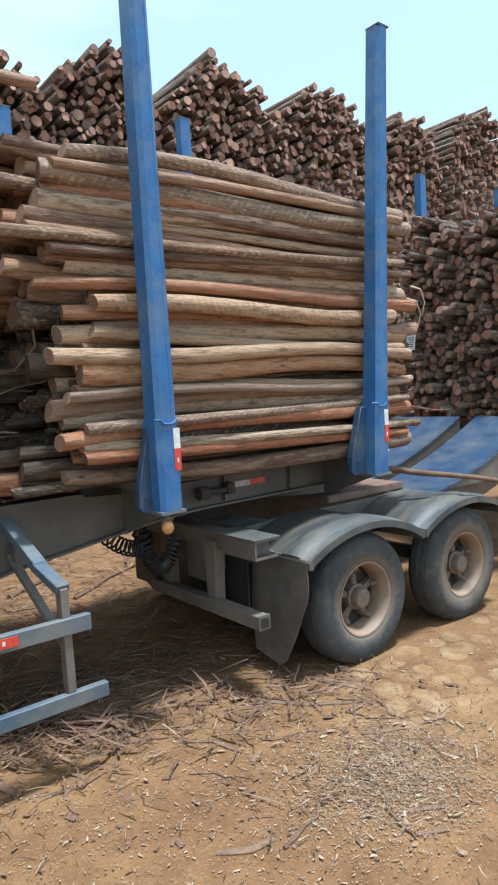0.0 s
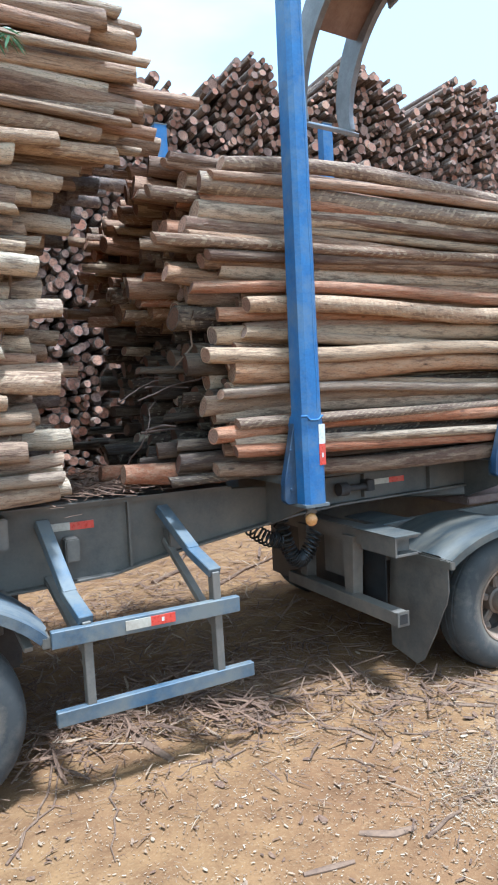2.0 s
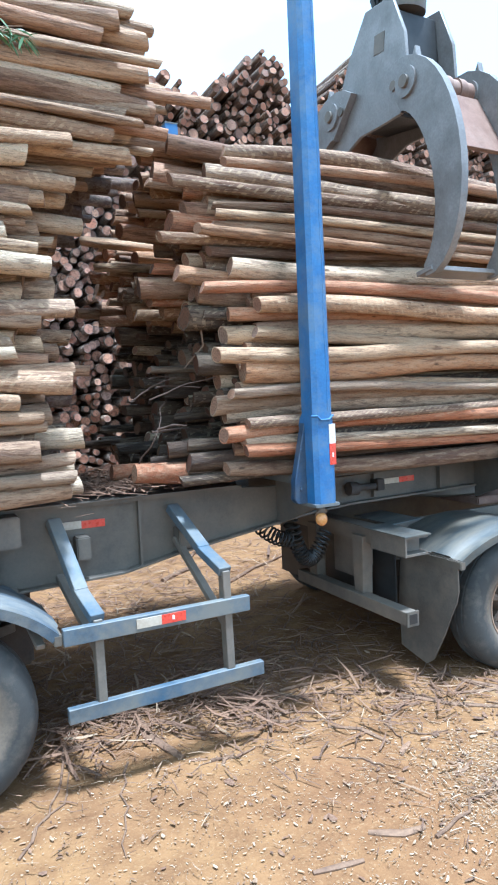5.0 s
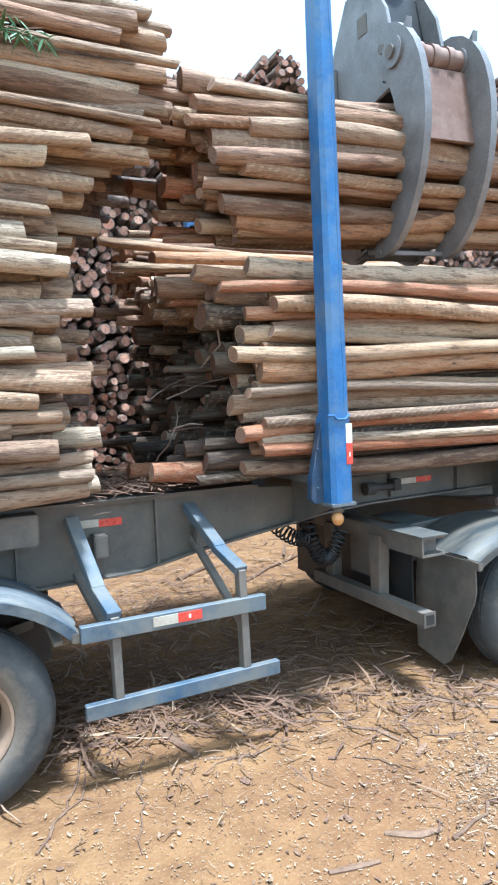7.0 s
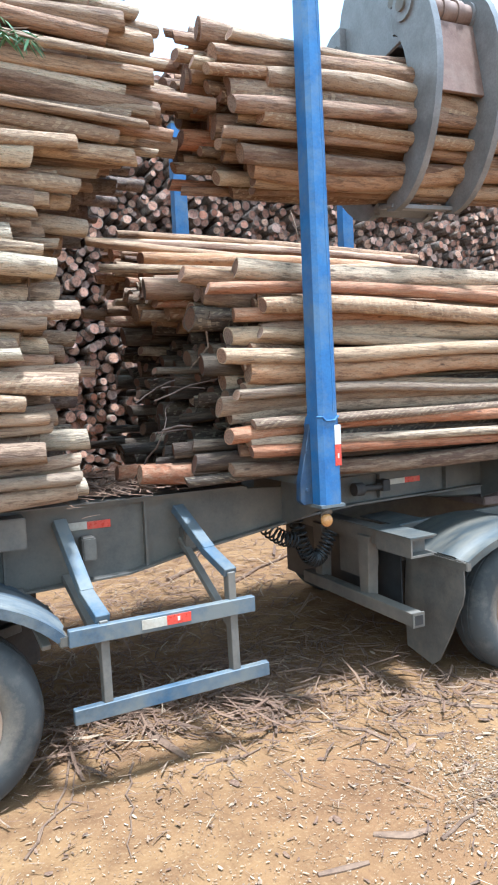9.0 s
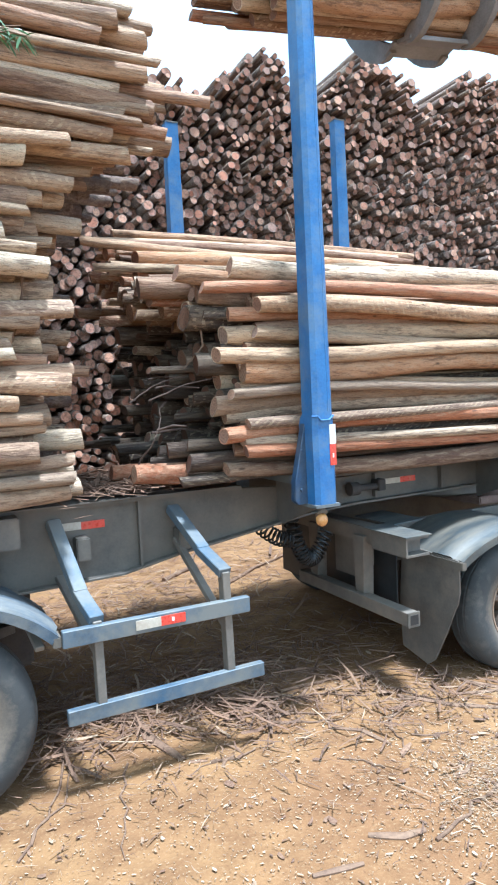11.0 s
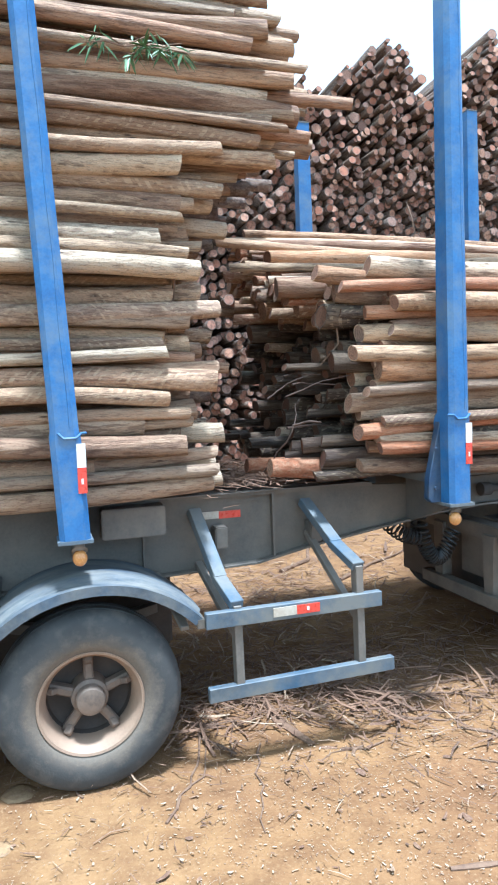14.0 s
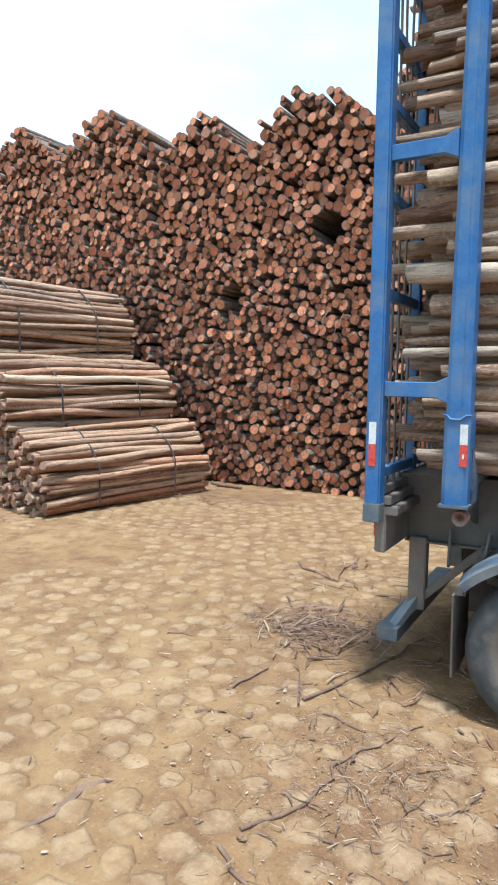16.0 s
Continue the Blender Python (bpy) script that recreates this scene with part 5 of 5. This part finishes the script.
def scatter(name, label, category, mat, spots, seed, size, strips, base=0.0):
    """Loose litter: thin chips or strips, joined. spots: x, y, spread x, spread y, count."""
    rnd = random.Random(seed)
    verts, faces = [], []
    for cx, cy, sx, sy, count in spots:
        for _ in range(count):
            x, y = rnd.gauss(cx, sx), rnd.gauss(cy, sy)
            if base == 0.0 and y < 0.9:
                continue
            q, ln = rnd.uniform(0, 6.3), size * rnd.lognormvariate(0, 0.45)
            w = ln * (rnd.uniform(0.04, 0.10) if strips else rnd.uniform(0.25, 0.6))
            z = (ground_height(x, y) if base == 0.0 else base) + rnd.uniform(0.003, 0.012) + (abs(rnd.gauss(0, 0.025)) if strips else 0)
            t1, t2 = rnd.gauss(0, 0.16), rnd.gauss(0, 0.25)
            d, s2 = Vector((math.cos(q), math.sin(q), t1)), Vector((-math.sin(q), math.cos(q), t2))
            c, k = Vector((x, y, z + abs(t1) * ln * 0.5 + abs(t2) * w * 0.5)), len(verts)
            th = Vector((0, 0, min(0.004, max(0.0015, w * 0.18))))
            bend = Vector((-math.sin(q), math.cos(q), 0)) * ln * rnd.gauss(0, 0.06)
            a, b2 = c - d * ln * 0.5, c + d * ln * 0.5
            verts += [a - s2 * w * 0.4, a + s2 * w * 0.35, c + bend - s2 * w * 0.5, c + bend + s2 * w * 0.5, b2 - s2 * w * 0.3, b2 + s2 * w * 0.2, a + th, c + bend + th * 1.4, b2 + th]
            faces += [(k, k + 2, k + 7, k + 6), (k + 2, k + 4, k + 8, k + 7), (k + 1, k + 6, k + 7, k + 3), (k + 3, k + 7, k + 8, k + 5), (k, k + 6, k + 1), (k + 4, k + 5, k + 8)]
    me = bpy.data.meshes.new(name)
    me.from_pydata([tuple(v) for v in verts], [], faces)
    me.materials.append(mat)
    return tagged(new(name, me), label, category, kind="stuff")


scatter("wood_chips", "pale wood chips and splinters scattered over the soil", "wood chips", M_BITS,
        [(2.98, 2.46, 0.36, 0.28, 9000), (2.4, 3.0, 1.2, 0.7, 4200), (1.0, 3.0, 0.9, 0.7, 2200), (-1.2, 2.9, 1.0, 0.6, 1800), (-2.4, 2.8, 0.8, 0.8, 2200), (4.5, 3.0, 0.6, 0.4, 700), (3.0, 7.0, 1.2, 1.2, 500), (-4.5, 5.0, 2.0, 2.0, 500)], 31, 0.0085, False)
scatter("wood_splinters", "thin pale splinters and dry leaves scattered over the soil", "wood splinters", M_BITS,
        [(2.98, 2.46, 0.45, 0.35, 700), (-1.9, 2.85, 0.3, 0.3, 350), (2.2, 3.1, 1.2, 0.8, 200), (0.8, 3.2, 1.1, 0.7, 110), (-2.0, 2.8, 1.0, 0.8, 450), (-5.0, 5.0, 2.2, 2.0, 150)], 32, 0.035, True)
scatter("bark_litter", "shredded brown bark and twigs littering the soil", "bark litter", M_SHRED,
        [(2.0, 4.75, 0.8, 0.40, 1700), (1.6, 6.2, 1.0, 0.9, 2200), (3.0, 8.0, 1.4, 1.0, 1300), (0.6, 4.9, 0.7, 0.45, 900), (2.4, 6.8, 0.9, 1.0, 1300), (3.0, 3.75, 0.8, 0.25, 350), (-3.2, 4.75, 0.36, 0.28, 1000), (-2.3, 5.2, 0.4, 0.6, 600), (1.0, 4.5, 0.6, 0.3, 250), (-3.6, 6.6, 0.5, 0.5, 200), (-0.5, 4.6, 1.2, 0.3, 250), (3.6, 9.0, 1.6, 0.6, 500), (-8.0, 9.6, 1.6, 0.4, 500)], 33, 0.10, True)
scatter("twig_litter", "fine brown twigs strewn over the soil", "twig litter", M_SHRED,
        [(3.1, 2.7, 0.55, 0.4, 500), (2.4, 3.6, 0.9, 0.5, 500), (-2.1, 2.9, 0.5, 0.5, 500), (0.6, 3.7, 0.9, 0.5, 300), (-1.3, 3.0, 0.9, 0.5, 200), (-4.5, 4.5, 1.8, 1.8, 150)], 34, 0.05, True)
scatter("bark_flakes", "flat flakes of bark and dry leaves lying on the soil", "bark flakes", M_SHRED,
        [(3.2, 2.7, 0.6, 0.4, 160), (2.4, 3.2, 1.2, 0.7, 200), (3.3, 3.5, 0.5, 0.3, 140), (0.6, 3.6, 1.2, 0.6, 90), (-2.2, 2.8, 0.8, 0.6, 110), (2.2, 4.6, 0.8, 0.4, 160)], 36, 0.028, False)
scatter("pale_flakes", "pale curled wood flakes lying on the soil", "wood flakes", M_BITS,
        [(2.98, 2.46, 0.45, 0.32, 300), (2.4, 3.1, 1.2, 0.7, 160), (-2.2, 2.7, 0.9, 0.7, 110), (0.8, 3.2, 1.1, 0.6, 90)], 37, 0.018, False)
scatter("bark_shards", "long dark shards of stripped bark lying in drifts", "bark shards", M_SHARD,
        [(2.0, 4.05, 0.30, 0.12, 150), (3.35, 3.55, 0.25, 0.10, 40), (1.0, 4.45, 0.6, 0.25, 260), (2.5, 4.7, 0.7, 0.3, 260), (-2.2, 2.9, 0.3, 0.3, 14)], 38, 0.125, True)
scatter("deck_litter", "heap of shredded bark and twigs on the trailer deck", "bark litter", M_SHARD, [(1.25, 4.50, 0.30, 0.10, 700), (1.2, 5.0, 0.35, 0.4, 700)], 35, 0.12, True, 1.59)


# ---- paving stones ----
def paving():
    rnd = random.Random(52)
    shapes = []
    for k in range(12):
        bm = bmesh.new()
        n = rnd.choice((7, 8, 9))
        rad = [rnd.uniform(0.74, 1.16) for _ in range(n)]
        rings = []
        for f, z in ((1.0, -0.02), (0.90, 0.001), (0.62, 0.009)):
            rings.append([bm.verts.new((f * rad[i] * math.cos(2 * math.pi * i / n), f * rad[i] * math.sin(2 * math.pi * i / n) * 0.92, z + rnd.gauss(0, 0.0012))) for i in range(n)])
        for a, b in zip(rings, rings[1:]):
            for i in range(n):
                bm.faces.new((a[i], a[(i + 1) % n], b[(i + 1) % n], b[i])).smooth = True
        bm.faces.new(rings[-1]).smooth = True
        me = bpy.data.meshes.new("paving_stone")
        bm.to_mesh(me)
        bm.free()
        me.materials.append(M_STONE)
        shapes.append(me)
    spots = []
    for i in range(-46, 26):
        for j in range(3, 45):
            x, y = i * 0.262 + (0.131 if j % 2 else 0) + rnd.gauss(0, 0.04), 0.6 + j * 0.238 + rnd.gauss(0, 0.034)
            bare = noise.noise(Vector((x * 0.45, y * 0.45, 5.5)))
            if y > 11.2 or (x > -0.4 and not (3.4 < x < 6 and 2.6 < y < 3.5)) or bare < -0.42:
                continue
            spots.append((x, y, rnd.uniform(0.10, 0.145), rnd.uniform(0, 6.3), rnd.gauss(0.002, 0.004)))
    spots.sort(key=lambda a: (a[0] + 2.2) ** 2 + (a[1] - 3.2) ** 2)
    for x, y, r, q, dz in spots[:300]:
        o = new("paving_stone", shapes[rnd.randrange(12)])
        o.parent = ground
        o.matrix_basis = Matrix.Translation((x, y, ground_height(x, y) + dz)) @ Matrix.Rotation(q, 4, "Z") @ Matrix.Diagonal((r, r, 1, 1))
    verts, faces = [], []
    for x, y, r, q, dz in spots[300:]:
        me = shapes[rnd.randrange(12)]
        m = Matrix.Translation((x, y, ground_height(x, y) + dz)) @ Matrix.Rotation(q, 4, "Z") @ Matrix.Diagonal((r, r, 1, 1))
        k = len(verts)
        verts += [tuple(m @ v.co) for v in me.vertices]
        faces += [tuple(k + v for v in p.vertices) for p in me.polygons]
    me = bpy.data.meshes.new("paving")
    me.from_pydata(verts, [], faces)
    me.materials.append(M_STONE)
    me.shade_smooth()
    ob = new("paving", me)
    ob.parent = ground
    tagged(ob, kind="stuff")


paving()


# ---- motion ----
# t, x, y, z of the pivots, roll, tilt, turn, opening
GRAB = [(0.0, 4.5, 4.4, 7.7, -8, 0, -4, 30), (1.0, 4.60, 4.4, 6.98, -8, 0, -2, 33), (1.5, 4.27, 4.38, 6.47, -7, 0, 0, 35), (2.0, 3.97, 4.35, 5.78, -4, 0, 3, 36), (2.5, 3.64, 4.3, 5.20, 6, 0, 8, 36), (3.0, 3.58, 4.3, 4.78, 14, 0, 7, 35),
        (3.5, 3.80, 4.3, 4.62, 17, 0, 6, 34), (4.2, 3.78, 4.3, 4.44, 15, 0, 4, 32), (5.2, 3.60, 4.35, 4.20, 5, 0, 0, 10), (5.8, 3.55, 4.4, 4.26, 0, -1, 0, 2), (6.3, 3.42, 4.4, 4.34, 0, -2, 0, 0), (6.5, 3.42, 4.4, 4.33, 0, -2, 0, 0), (7.0, 3.44, 4.4, 4.36, 0, -2, 0, 0),
        (7.5, 3.46, 4.4, 4.29, 0, -2, 0, 0), (8.0, 3.48, 4.4, 4.30, 0, -2, 0, 0), (8.5, 3.58, 4.4, 4.54, 0, -2.5, 0, 0), (9.0, 3.66, 4.4, 4.74, 0, -3, 0, 0), (9.2, 3.68, 4.4, 4.75, 0, -3, 0, 0), (10.2, 3.78, 4.4, 5.45, 0, -5, 0, 0), (11.3, 3.88, 4.4, 6.12, 0, -7, 0, 0), (11.8, 3.9, 4.4, 6.10, 0, -7, 0, 0),
        (12.5, 3.88, 4.4, 5.93, 0, -5, 0, 0), (13.0, 3.95, 4.4, 5.98, 0, -8, 0, 0), (13.2, 3.92, 4.4, 6.06, 0, -10, 0, 0), (13.4, 3.88, 4.4, 6.17, 0, -12, 0, 0), (13.6, 3.88, 4.4, 6.38, 0, -13, 0, 0), (13.8, 3.95, 4.4, 6.9, 0, -12, 0, 0), (14.2, 4.4, 4.6, 7.6, 0, -5, 5, 0), (16.0, 7.0, 6.0, 10.0, 0, -3, 30, 0)]


def motions():
    walk(grapple, [(t, pose(x, y, z, roll, tilt, turn)) for t, x, y, z, roll, tilt, turn, op in GRAB])
    for s, j in jaws:
        walk(j, [(t, pose(0, s * 0.48, 0.22, s * (op - ((15 if s > 0 else 11) if t > 5.5 else 0)), 0, 0)) for t, x, y, z, roll, tilt, turn, op in GRAB])
    # places in the jaws: a round bunch below the pivots
    spots, ring = [], 0
    while len(spots) < len(TAKEN):
        count = max(1, round(2 * math.pi * ring / 1.08))
        spots += [(0.093 * ring, 2 * math.pi * k / count + ring * 0.4) for k in range(count)]
        ring += 1
    spots = spots[:len(TAKEN)]
    homes = [(o, o.matrix_basis.copy()) for o, r in TAKEN]
    free = [(-0.50 + 0.98 * d * math.sin(q), 0.86 * d * math.cos(q)) for d, q in spots]
    homes.sort(key=lambda a: -a[1].translation.z)
    free.sort(key=lambda a: -a[0])
    rnd = random.Random(8)
    for (o, home), (dz, dy) in zip(homes, free):
        loc, rot, sc = home.decompose()
        rest = Matrix.LocRotScale(loc, rot, None)
        dx = loc.x - 3.52 + rnd.gauss(0, 0.06)
        lie = Euler((0, radians(rnd.gauss(0.4, 0.8)), radians(rnd.gauss(0, 0.8)))).to_quaternion() @ rot
        rows = [(0.0, rest), (4.4, rest)]
        for t, x, y, z, roll, tilt, turn, op in GRAB:
            if t < 5.8:
                continue
            m = pose(x, y, z, roll, tilt, turn) @ Matrix.LocRotScale((dx, dy, dz), lie, None)
            rows.append((t, m))
        walk(o, rows)


motions()
